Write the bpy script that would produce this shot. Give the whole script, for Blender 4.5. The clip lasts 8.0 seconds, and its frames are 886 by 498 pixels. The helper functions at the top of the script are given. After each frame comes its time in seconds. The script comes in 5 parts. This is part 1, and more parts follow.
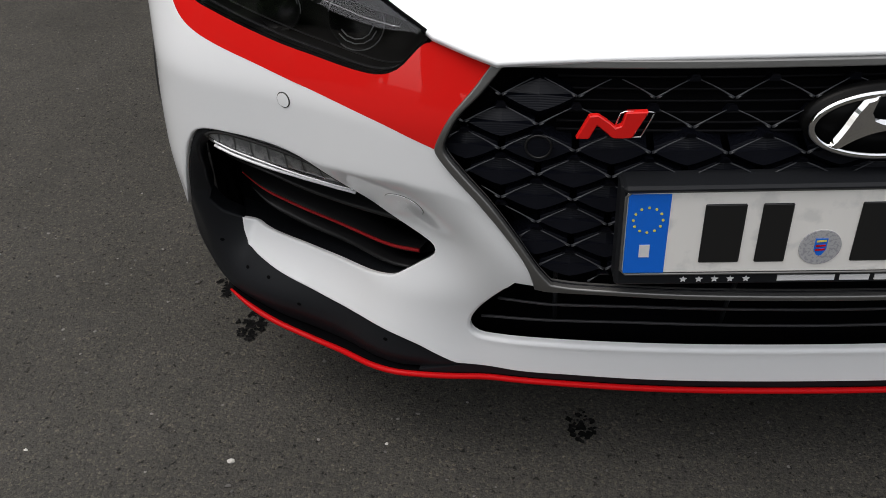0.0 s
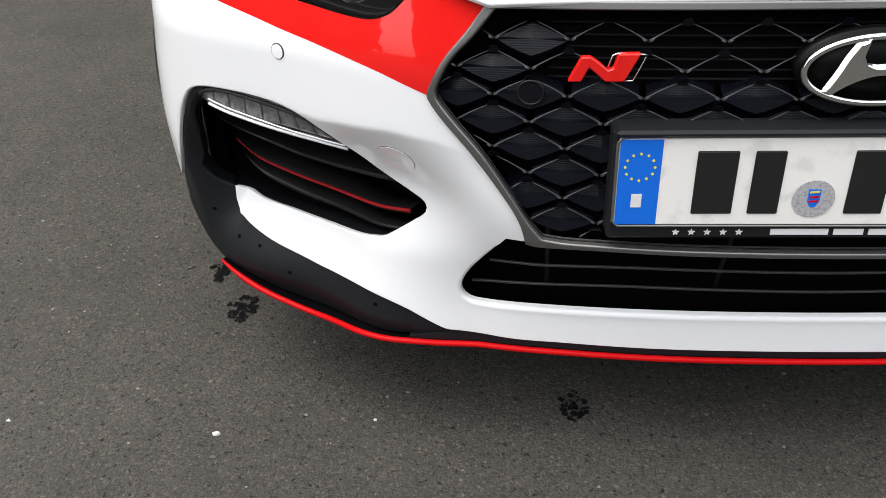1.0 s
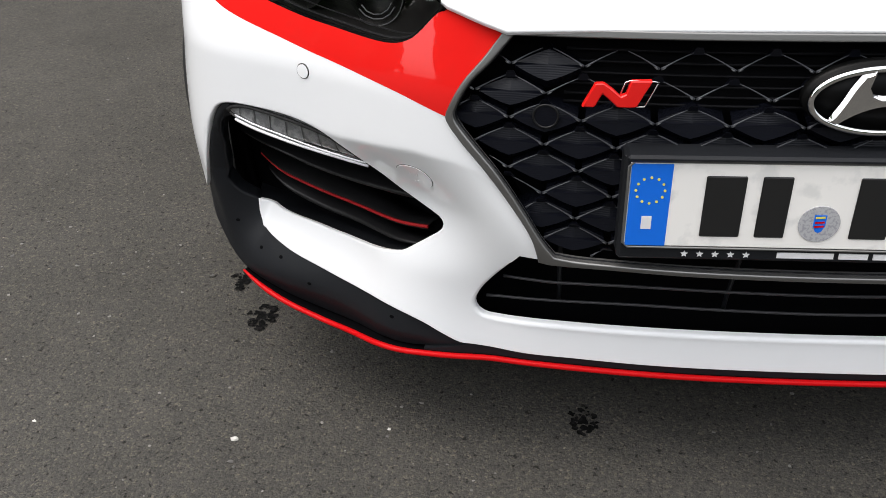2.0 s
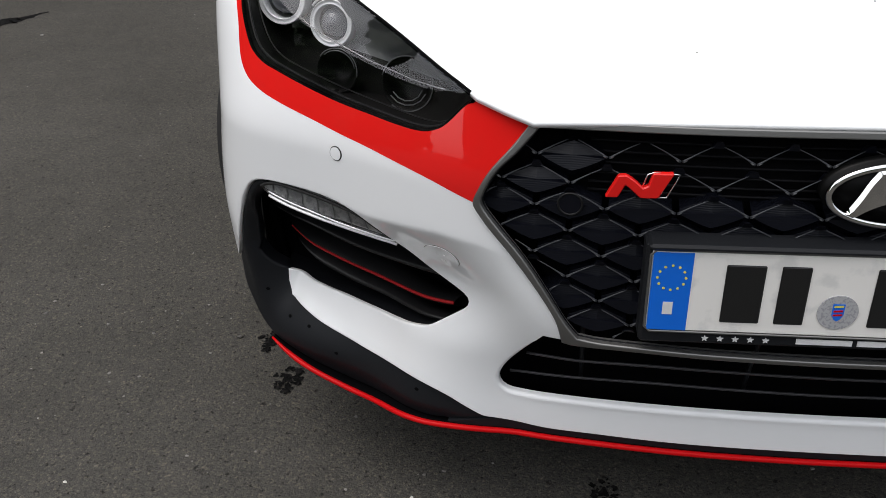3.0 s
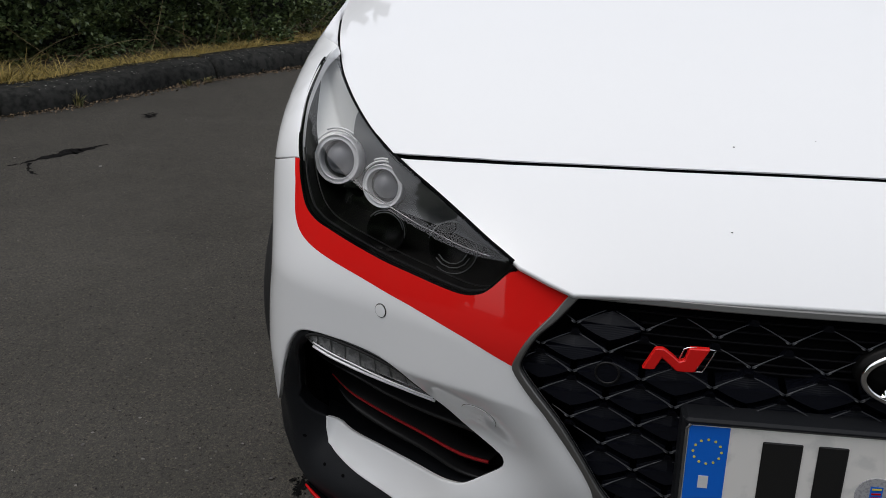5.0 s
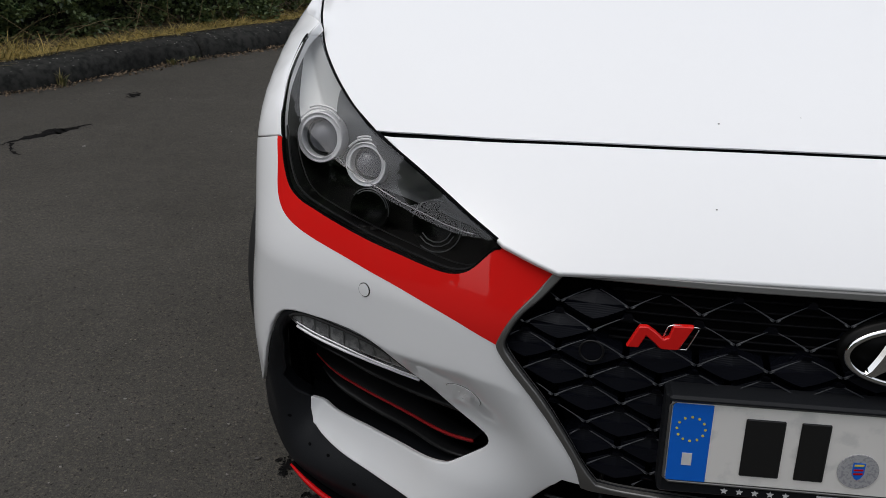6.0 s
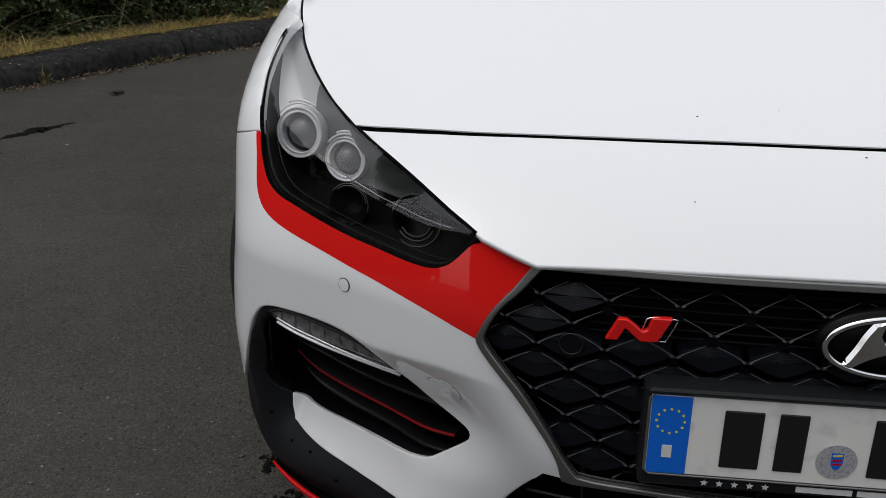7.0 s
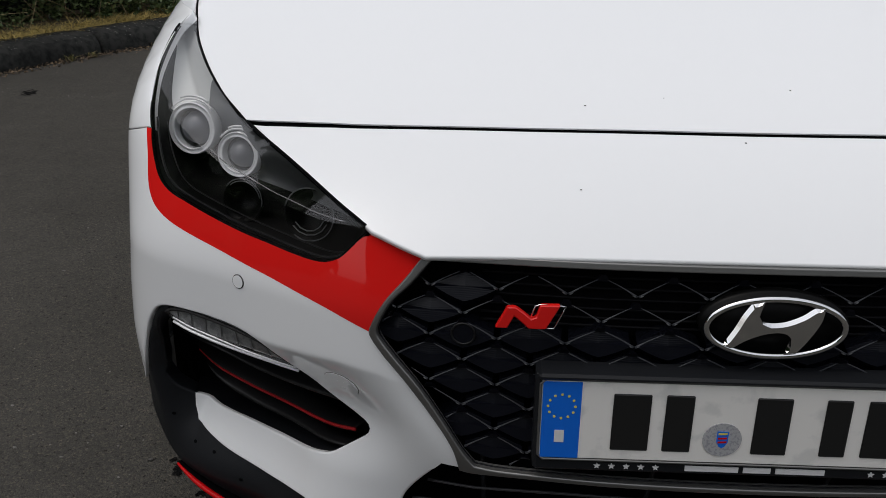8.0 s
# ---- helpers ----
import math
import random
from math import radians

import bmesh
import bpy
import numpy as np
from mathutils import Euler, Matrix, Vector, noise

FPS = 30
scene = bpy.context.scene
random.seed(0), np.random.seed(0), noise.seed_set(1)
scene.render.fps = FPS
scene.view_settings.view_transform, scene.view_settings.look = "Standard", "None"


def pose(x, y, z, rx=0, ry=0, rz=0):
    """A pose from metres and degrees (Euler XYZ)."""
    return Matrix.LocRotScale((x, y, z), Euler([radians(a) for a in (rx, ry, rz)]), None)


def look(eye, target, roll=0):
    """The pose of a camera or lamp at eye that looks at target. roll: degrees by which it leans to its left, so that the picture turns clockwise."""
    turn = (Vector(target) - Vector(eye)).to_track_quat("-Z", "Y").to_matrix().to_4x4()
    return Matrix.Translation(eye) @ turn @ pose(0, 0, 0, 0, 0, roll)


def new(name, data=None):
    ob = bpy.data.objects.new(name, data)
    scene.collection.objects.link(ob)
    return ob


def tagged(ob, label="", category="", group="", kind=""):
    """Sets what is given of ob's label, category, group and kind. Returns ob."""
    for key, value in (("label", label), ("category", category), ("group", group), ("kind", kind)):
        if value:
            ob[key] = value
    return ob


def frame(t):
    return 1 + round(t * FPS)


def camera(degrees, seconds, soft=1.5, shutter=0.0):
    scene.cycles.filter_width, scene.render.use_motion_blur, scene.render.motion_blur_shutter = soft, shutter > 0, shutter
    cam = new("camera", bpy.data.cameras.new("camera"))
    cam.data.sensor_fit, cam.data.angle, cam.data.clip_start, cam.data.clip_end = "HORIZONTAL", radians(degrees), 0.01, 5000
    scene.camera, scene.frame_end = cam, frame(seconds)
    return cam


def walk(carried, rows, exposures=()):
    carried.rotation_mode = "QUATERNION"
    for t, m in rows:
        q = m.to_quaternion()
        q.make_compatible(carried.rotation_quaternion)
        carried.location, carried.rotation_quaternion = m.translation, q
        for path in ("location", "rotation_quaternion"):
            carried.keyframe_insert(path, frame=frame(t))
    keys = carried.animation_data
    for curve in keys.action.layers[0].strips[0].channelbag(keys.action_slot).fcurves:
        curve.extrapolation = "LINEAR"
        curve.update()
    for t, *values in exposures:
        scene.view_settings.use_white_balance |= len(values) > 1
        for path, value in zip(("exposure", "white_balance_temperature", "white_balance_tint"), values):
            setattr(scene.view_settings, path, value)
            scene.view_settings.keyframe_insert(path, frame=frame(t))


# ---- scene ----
from mathutils.geometry import delaunay_2d_cdt

cam = camera(52.0, 8.0, soft=0.75)
PATH = [
    (0, (-0.4032, -0.8095, 1.0091), (-0.5055, 0.8253, -0.1384), -2.87),
    (0.3, (-0.4065, -0.8331, 0.9368), (-0.5013, 0.7456, -0.1162), -2.11),
    (0.5, (-0.4030, -0.8470, 0.9133), (-0.5060, 0.8270, -0.1763), -2.00),
    (1, (-0.3923, -0.8616, 0.9134), (-0.4966, 0.8311, -0.1466), -1.81),
    (1.2, (-0.3850, -0.8664, 0.9115), (-0.4982, 0.8253, -0.1493), -1.71),
    (2.3, (-0.3888, -0.8929, 0.9419), (-0.5367, 0.7308, -0.0338), -1.27),
    (2.5, (-0.3893, -0.8948, 0.9407), (-0.5561, 0.8169, -0.0802), -1.33),
    (2.7, (-0.3892, -0.8958, 0.9429), (-0.5579, 0.7319, -0.0226), -1.30),
    (2.8, (-0.3922, -0.8930, 0.9509), (-0.5544, 0.7355, -0.0144), -1.27),
    (3, (-0.3943, -0.8919, 0.9931), (-0.5835, 0.8522, 0.0327), -1.15),
    (3.2, (-0.4067, -0.9034, 1.0399), (-0.6260, 0.7951, 0.2170), -1.23),
    (3.3, (-0.4109, -0.9090, 1.0517), (-0.6558, 0.8086, 0.2773), -1.29),
    (3.5, (-0.4166, -0.9161, 1.0633), (-0.6991, 0.9165, 0.3138), -1.01),
    (4, (-0.4113, -0.9199, 1.0564), (-0.7028, 0.9357, 0.3696), -0.22),
    (4.5, (-0.4072, -0.9167, 1.0473), (-0.6929, 0.9413, 0.3646), 0.18),
    (6, (-0.3985, -0.9032, 1.0364), (-0.6427, 0.9395, 0.2983), 0.49),
    (6.5, (-0.4045, -0.9045, 1.0363), (-0.6447, 0.9387, 0.2981), 0.39),
    (7, (-0.3875, -0.9007, 1.0315), (-0.6065, 0.9433, 0.2888), 0.39),
    (7.2, (-0.3618, -0.8936, 1.0262), (-0.5437, 0.8615, 0.3216), 0.53),
    (7.5, (-0.3403, -0.8926, 1.0272), (-0.4726, 0.9594, 0.2838), 0.70),
    (8, (-0.3340, -0.8974, 1.0284), (-0.4141, 0.9544, 0.2770), 0.50),
]
LIGHT = [(0, .32, 6600, 10), (.3, .64, 6600, 10), (.6, 1.08, 6580, 10), (1, 1.20, 6580, 10), (2.5, .92, 6560, 10), (3, .50, 6500, 10), (3.5, -.17, 6430, 10), (4.5, -.14, 6440, 10), (6, -.16, 6440, 10), (8, -.30, 6470, 10)]
walk(cam, [(t, look(eye, target, roll)) for t, eye, target, roll in PATH], LIGHT)

# ---- world, sun ----
SUN_EL, SUN_AZ = 69.0, 250.0
world = bpy.data.worlds.new("overcast_sky")
scene.world = world
world.use_nodes = True
wt = world.node_tree
sky = wt.nodes.new("ShaderNodeTexSky")
sky.sky_type, sky.sun_disc = "NISHITA", False
sky.sun_elevation, sky.sun_rotation = radians(SUN_EL), radians(SUN_AZ)
sky.air_density, sky.dust_density, sky.ozone_density = 1.0, 4.0, 1.0
grey = wt.nodes.new("ShaderNodeHueSaturation")
grey.inputs["Saturation"].default_value = 0.42
wt.links.new(sky.outputs[0], grey.inputs["Color"])
wt.links.new(grey.outputs[0], wt.nodes["Background"].inputs["Color"])
wt.nodes["Background"].inputs["Strength"].default_value = 0.14
sun = new("sun", bpy.data.lights.new("sun", "SUN"))
sun.data.energy, sun.data.angle, sun.data.color = 1.35, radians(178), (1.0, 0.99, 0.98)
sun.matrix_world = Matrix.Translation((0, 0, 30)) @ Euler((radians(90 - SUN_EL), 0, radians(180 - SUN_AZ))).to_matrix().to_4x4()


# ---- materials ----
def material(name, colour, rough=0.5, metal=0.0, coat=0.0, spots=None, bump=None, vary=0.0, spec=0.5, alpha=1.0):
    """Principled surface; spots: (second colour, scale, threshold, width); bump: (scale, strength); vary: brightness change at a large scale."""
    m = bpy.data.materials.new(name)
    m.use_nodes = True
    nt = m.node_tree
    b = nt.nodes["Principled BSDF"]
    b.inputs["Roughness"].default_value, b.inputs["Metallic"].default_value = rough, metal
    b.inputs["Coat Weight"].default_value, b.inputs["Coat Roughness"].default_value = coat, 0.03
    b.inputs["Specular IOR Level"].default_value = spec
    co = nt.nodes.new("ShaderNodeTexCoord").outputs["Object"]
    rgb = nt.nodes.new("ShaderNodeRGB")
    rgb.outputs[0].default_value = (*colour, 1)
    out = rgb.outputs[0]
    if spots:
        second, scale, low, width = spots
        n = nt.nodes.new("ShaderNodeTexNoise")
        n.inputs["Scale"].default_value, n.inputs["Detail"].default_value = scale, 6
        nt.links.new(co, n.inputs["Vector"])
        r = nt.nodes.new("ShaderNodeMapRange")
        r.inputs["From Min"].default_value, r.inputs["From Max"].default_value = low, low + width
        nt.links.new(n.outputs["Fac"], r.inputs["Value"])
        mix = nt.nodes.new("ShaderNodeMix")
        mix.data_type = "RGBA"
        nt.links.new(r.outputs[0], mix.inputs["Factor"])
        nt.links.new(out, mix.inputs["A"])
        mix.inputs["B"].default_value = (*second, 1)
        out = mix.outputs["Result"]
    if vary:
        n = nt.nodes.new("ShaderNodeTexNoise")
        n.inputs["Scale"].default_value, n.inputs["Detail"].default_value = 1.7, 4
        nt.links.new(co, n.inputs["Vector"])
        r = nt.nodes.new("ShaderNodeMapRange")
        r.inputs["From Min"].default_value, r.inputs["From Max"].default_value = 0.3, 0.7
        r.inputs["To Min"].default_value, r.inputs["To Max"].default_value = 1 - vary, 1 + vary
        nt.links.new(n.outputs["Fac"], r.inputs["Value"])
        h = nt.nodes.new("ShaderNodeHueSaturation")
        nt.links.new(r.outputs[0], h.inputs["Value"])
        nt.links.new(out, h.inputs["Color"])
        out = h.outputs[0]
    nt.links.new(out, b.inputs["Base Color"])
    if bump:
        n = nt.nodes.new("ShaderNodeTexNoise")
        n.inputs["Scale"].default_value, n.inputs["Detail"].default_value = bump[0], 5
        nt.links.new(co, n.inputs["Vector"])
        u = nt.nodes.new("ShaderNodeBump")
        u.inputs["Strength"].default_value, u.inputs["Distance"].default_value = bump[1], 0.002
        nt.links.new(n.outputs["Fac"], u.inputs["Height"])
        nt.links.new(u.outputs[0], b.inputs["Normal"])
    return m


def glass_material(name, tint=(1, 1, 1), gloss=1.0):
    """Thin clear cover: lets light straight through, with a glancing gloss."""
    m = bpy.data.materials.new(name)
    m.use_nodes = True
    nt = m.node_tree
    nt.nodes.remove(nt.nodes["Principled BSDF"])
    tr, gl, mix, fr = (nt.nodes.new("ShaderNode" + k) for k in ("BsdfTransparent", "BsdfGlossy", "MixShader", "Fresnel"))
    tr.inputs["Color"].default_value = (*tint, 1)
    gl.inputs["Roughness"].default_value, gl.inputs["Color"].default_value = 0.0, (gloss, gloss, gloss, 1)
    fr.inputs["IOR"].default_value = 1.5
    nt.links.new(fr.outputs[0], mix.inputs[0])
    nt.links.new(tr.outputs[0], mix.inputs[1])
    nt.links.new(gl.outputs[0], mix.inputs[2])
    nt.links.new(mix.outputs[0], nt.nodes["Material Output"].inputs["Surface"])
    return m


def asphalt_material():
    m = bpy.data.materials.new("asphalt")
    m.use_nodes = True
    nt = m.node_tree
    b = nt.nodes["Principled BSDF"]
    b.inputs["Roughness"].default_value, b.inputs["Specular IOR Level"].default_value = 0.9, 0.10
    co = nt.nodes.new("ShaderNodeTexCoord").outputs["Object"]

    def tex(kind, scale, **more):
        n = nt.nodes.new("ShaderNodeTex" + kind)
        n.inputs["Scale"].default_value = scale
        for k, v in more.items():
            n.inputs[k].default_value = v
        nt.links.new(co, n.inputs["Vector"])
        return n

    def ramp(socket, stops):
        r = nt.nodes.new("ShaderNodeValToRGB")
        while len(r.color_ramp.elements) < len(stops):
            r.color_ramp.elements.new(0.5)
        for e, (p, c) in zip(r.color_ramp.elements, stops):
            e.position, e.color = p, (*c, 1)
        nt.links.new(socket, r.inputs[0])
        return r.outputs[0]

    def mul(a, c, how="MULTIPLY", fac=1.0):
        x = nt.nodes.new("ShaderNodeMix")
        x.data_type, x.blend_type = "RGBA", how
        x.inputs["Factor"].default_value = fac
        nt.links.new(a, x.inputs["A"])
        nt.links.new(c, x.inputs["B"])
        return x.outputs["Result"]

    fine = ramp(tex("Noise", 520.0, Detail=3, Roughness=0.6).outputs["Fac"], [(0.30, (0.0372, 0.0362, 0.0332)), (0.5, (0.0632, 0.0616, 0.0564)), (0.70, (0.0967, 0.0941, 0.0862))])
    grain = tex("Voronoi", 270.0, Randomness=1.0)
    stone = ramp(grain.outputs["Color"], [(0.0, (0.60, 0.60, 0.62)), (0.35, (0.88, 0.88, 0.88)), (0.7, (1.07, 1.05, 1.01)), (1.0, (1.75, 1.64, 1.46))])
    cell = tex("Voronoi", 70.0, Randomness=1.0)
    pick = ramp(cell.outputs["Color"], [(0.0, (1, 1, 1)), (0.80, (1, 1, 1)), (0.83, (0, 0, 0))])
    near = ramp(cell.outputs["Distance"], [(0.10, (1, 1, 1)), (0.24, (0, 0, 0))])
    fleck = nt.nodes.new("ShaderNodeMix")
    fleck.data_type, fleck.blend_type = "RGBA", "MIX"
    fleck.inputs["A"].default_value, fleck.inputs["B"].default_value = (1, 1, 1, 1), (1.9, 1.85, 1.75, 1)
    flip_pick = nt.nodes.new("ShaderNodeInvert")
    nt.links.new(pick, flip_pick.inputs["Color"])
    nt.links.new(mul(near, flip_pick.outputs[0]), fleck.inputs["Factor"])
    pits = ramp(tex("Noise", 95.0, Detail=5, Roughness=0.6).outputs["Fac"], [(0.345, (0.32, 0.32, 0.32)), (0.395, (0.97, 0.97, 0.97)), (0.7, (1.04, 1.04, 1.03))])
    chips = ramp(tex("Noise", 36.0, Detail=5, Roughness=0.65).outputs["Fac"], [(0.305, (0.60, 0.60, 0.60)), (0.345, (1, 1, 1))])
    patch = ramp(tex("Noise", 1.1, Detail=6, Roughness=0.6).outputs["Fac"], [(0.35, (0.86, 0.85, 0.84)), (0.65, (1.12, 1.11, 1.10))])
    worn = ramp(tex("Noise", 11.0, Detail=6).outputs["Fac"], [(0.3, (0.94, 0.94, 0.93)), (0.7, (1.06, 1.05, 1.05))])
    nt.links.new(mul(mul(mul(mul(mul(mul(fine, chips), stone), fleck.outputs["Result"]), pits), patch), worn), b.inputs["Base Color"])
    u = nt.nodes.new("ShaderNodeBump")
    u.inputs["Strength"].default_value, u.inputs["Distance"].default_value = 0.9, 0.0042
    low = nt.nodes.new("ShaderNodeMath")
    low.operation = "MULTIPLY"
    low.inputs[1].default_value = -0.22
    nt.links.new(grain.outputs["Distance"], low.inputs[0])
    rise = nt.nodes.new("ShaderNodeMath")
    rise.operation = "ADD"
    nt.links.new(low.outputs[0], rise.inputs[0])
    nt.links.new(tex("Noise", 210.0, Detail=4, Roughness=0.6).outputs["Fac"], rise.inputs[1])
    nt.links.new(rise.outputs[0], u.inputs["Height"])
    nt.links.new(u.outputs[0], b.inputs["Normal"])
    return m


WHITE = material("white_paint", (0.84, 0.852, 0.86), 0.4, coat=1.0, spec=0.0)
RED = material("red_foil", (0.72, 0.014, 0.012), 0.3, coat=0.9, spec=0.0)
RED_TRIM = material("red_trim", (0.52, 0.004, 0.006), 0.32, spec=0.12)
SLAT_RED = material("matt_red_trim", (0.28, 0.010, 0.012), 0.55, spec=0.15)
BLACK = material("black_plastic", (0.0100, 0.0110, 0.0130), 0.48, bump=(900, 0.15), spec=0.22)
HOUSING = material("lamp_housing", (0.004, 0.004, 0.004), 0.35, spec=0.1)
# DEEP: shade of cavities put into the colour; also black seals and underbody
DEEP = material("cavity_shade_and_black", (0.002, 0.002, 0.0025), 0.7, spec=0.04)
GLOSS = material("gloss_black", (0.004, 0.0045, 0.006), 0.2, spec=0.25)
NAVY = material("grille_black", (0.0046, 0.0052, 0.0085), 0.32, spec=0.21)
GRILLE_GLOSS = material("grille_gloss", (0.0040, 0.0045, 0.0072), 0.24, spec=0.34)
rib = NAVY.node_tree.nodes.new("ShaderNodeTexWave")
rib.bands_direction = "Z"
rib.inputs["Scale"].default_value = 135.0
rib_co = NAVY.node_tree.nodes.new("ShaderNodeTexCoord")
rib_bump = NAVY.node_tree.nodes.new("ShaderNodeBump")
rib_bump.inputs["Strength"].default_value, rib_bump.inputs["Distance"].default_value = 0.16, 0.0006
NAVY.node_tree.links.new(rib_co.outputs["Object"], rib.inputs["Vector"])
NAVY.node_tree.links.new(rib.outputs["Fac"], rib_bump.inputs["Height"])
NAVY.node_tree.links.new(rib_bump.outputs[0], NAVY.node_tree.nodes["Principled BSDF"].inputs["Normal"])
RUBBER = material("rubber", (0.012, 0.012, 0.012), 0.75, bump=(120, 0.3))
SATIN = material("satin_metal", (0.23, 0.228, 0.222), 0.38, metal=0.8, vary=0.12)
CHROME = material("chrome", (0.85, 0.85, 0.86), 0.06, metal=1.0)
SILVER = material("silver_reflector", (0.62, 0.62, 0.63), 0.25, metal=0.9)
BARGREY = material("bar_grey", (0.045, 0.048, 0.055), 0.35, metal=0.2)
KNOT = material("knot_grey", (0.13, 0.135, 0.14), 0.35, metal=0.3)
BEZEL = material("lamp_bezel", (0.105, 0.11, 0.113), 0.35, metal=0.3)
TAIL = material("tail_reflector", (0.76, 0.78, 0.77), 0.35, metal=0.2)
STEP = material("lamp_step", (0.010, 0.010, 0.011), 0.3, spec=0.35)
RINGMAT = material("projector_ring", (0.79, 0.80, 0.81), 0.3, metal=0.2)
PRISM = material("prism_reflector", (0.36, 0.365, 0.37), 0.35, metal=0.2, spots=((0.22, 0.225, 0.23), 90, 0.45, 0.1))
SLAT = material("slat_black", (0.008, 0.008, 0.0085), 0.38, spec=0.34)
LOUVRE = material("louvre_grey", (0.006, 0.006, 0.007), 0.5, spec=0.09)
GRILLE_BAR = material("grille_bar_grey", (0.030, 0.030, 0.033), 0.38, spec=0.4)
SEAM = material("dark_seam", (0.03, 0.03, 0.03), 0.6)
GREY = material("grey_bezel", (0.20, 0.205, 0.21), 0.4, metal=0.3)
CLEAR = glass_material("clear_cover")
LENS = material("projector_lens", (0.13, 0.135, 0.15), 0.22, spec=0.5)
TINT = material("dark_window", (0.012, 0.014, 0.015), 0.05, spec=0.6)
PLATE = material("plate_white", (0.84, 0.82, 0.78), 0.4, spots=((0.72, 0.71, 0.68), 30, 0.55, 0.1))
BLUE = material("plate_blue", (0.004, 0.145, 0.70), 0.35)
YELLOW = material("star_yellow", (0.75, 0.62, 0.10), 0.5)
INK = material("plate_black", (0.008, 0.008, 0.008), 0.5)
PRINT = material("print_white", (0.72, 0.72, 0.72), 0.5)
SEAL = material("seal_grey", (0.42, 0.42, 0.43), 0.4, spots=((0.3, 0.3, 0.32), 300, 0.5, 0.08))
ALLOY = material("dark_alloy", (0.12, 0.12, 0.125), 0.3, metal=0.9)
ASPHALT = asphalt_material()
WET = material("damp_stain", (0.005, 0.005, 0.005), 0.8, spots=((0.013, 0.012, 0.012), 90, 0.5, 0.1), bump=(300, 0.8), spec=0.05)
CONCRETE = material("kerb_concrete", (0.031, 0.031, 0.029), 0.95, spots=((0.013, 0.014, 0.013), 26, 0.42, 0.25), bump=(220, 1.0), vary=0.3, spec=0.1)
SOIL = material("soil", (0.05, 0.036, 0.02), 0.95, spots=((0.12, 0.09, 0.04), 18, 0.48, 0.12), bump=(60, 1.0))
BARK = material("bark", (0.09, 0.06, 0.035), 0.9, bump=(40, 1.0))


def foliage(name, dark, light, rough=0.45):
    m = material(name, dark, rough, spec=0.5)
    nt = m.node_tree
    b = nt.nodes["Principled BSDF"]
    geo = nt.nodes.new("ShaderNodeNewGeometry")
    r = nt.nodes.new("ShaderNodeValToRGB")
    r.color_ramp.elements[0].color, r.color_ramp.elements[1].color = (*dark, 1), (*light, 1)
    nt.links.new(geo.outputs["Random Per Island"], r.inputs[0])
    nt.links.new(r.outputs[0], b.inputs["Base Color"])
    return m


LEAF = foliage("hedge_leaf", (0.012, 0.032, 0.009), (0.20, 0.26, 0.105), 0.36)
CROWN = foliage("tree_leaf", (0.02, 0.045, 0.012), (0.06, 0.10, 0.03))
STRAW = foliage("dry_grass", (0.13, 0.115, 0.030), (0.62, 0.45, 0.14), 0.8)
LITTER = foliage("leaf_litter", (0.03, 0.020, 0.012), (0.24, 0.17, 0.10), 0.8)
PEBBLE = foliage("pebble", (0.05, 0.048, 0.045), (0.20, 0.19, 0.175), 0.8)


# ---- mesh helpers ----
def mesh_of(verts, faces, mat, normals=None, smooth_faces=True, name="part"):
    me = bpy.data.meshes.new(name)
    me.from_pydata([tuple(map(float, v)) for v in verts], [], [tuple(map(int, f)) for f in faces])
    me.materials.append(mat)
    me.polygons.foreach_set("use_smooth", [smooth_faces] * len(me.polygons))
    me.update()
    if normals is not None:
        me.normals_split_custom_set_from_vertices([tuple(map(float, n)) for n in normals])
    return me


def part(name, data, mat, parent=None, label="", loc=None):
    """Links a bmesh or a mesh as one object under a thing or a part."""
    if isinstance(data, bmesh.types.BMesh):
        me = bpy.data.meshes.new(name)
        data.to_mesh(me)
        data.free()
        me.materials.append(mat)
    else:
        me = data
        me.name = name
    ob = new(name, me)
    ob.parent = parent
    if loc is not None:
        ob.matrix_basis = loc
    return tagged(ob, label)


def thing(name, label, category, loc=None, group="", kind=""):
    ob = new(name)
    ob.empty_display_size = 0.1
    if loc is not None:
        ob.matrix_basis = loc
    return tagged(ob, label, category, group, kind)


def box(bm, lo, hi, bevel=0.0, turn=None):
    r = bmesh.ops.create_cube(bm, size=1.0)["verts"]
    lo, hi = Vector(lo), Vector(hi)
    for v in r:
        v.co = Vector([lo[i] + (v.co[i] + 0.5) * (hi[i] - lo[i]) for i in range(3)])
    if bevel:
        e = {e for v in r for e in v.link_edges}
        r = bmesh.ops.bevel(bm, geom=list(e), offset=bevel, segments=2, affect="EDGES", profile=0.5)["verts"]
    if turn:
        bmesh.ops.transform(bm, matrix=turn, verts=[v for v in bm.verts if v.is_valid and v in set(r)])
    return r


def box_part(name, lo, hi, mat, parent, bevel=0.0, label=""):
    bm = bmesh.new()
    box(bm, lo, hi, bevel)
    return part(name, bm, mat, parent, label)


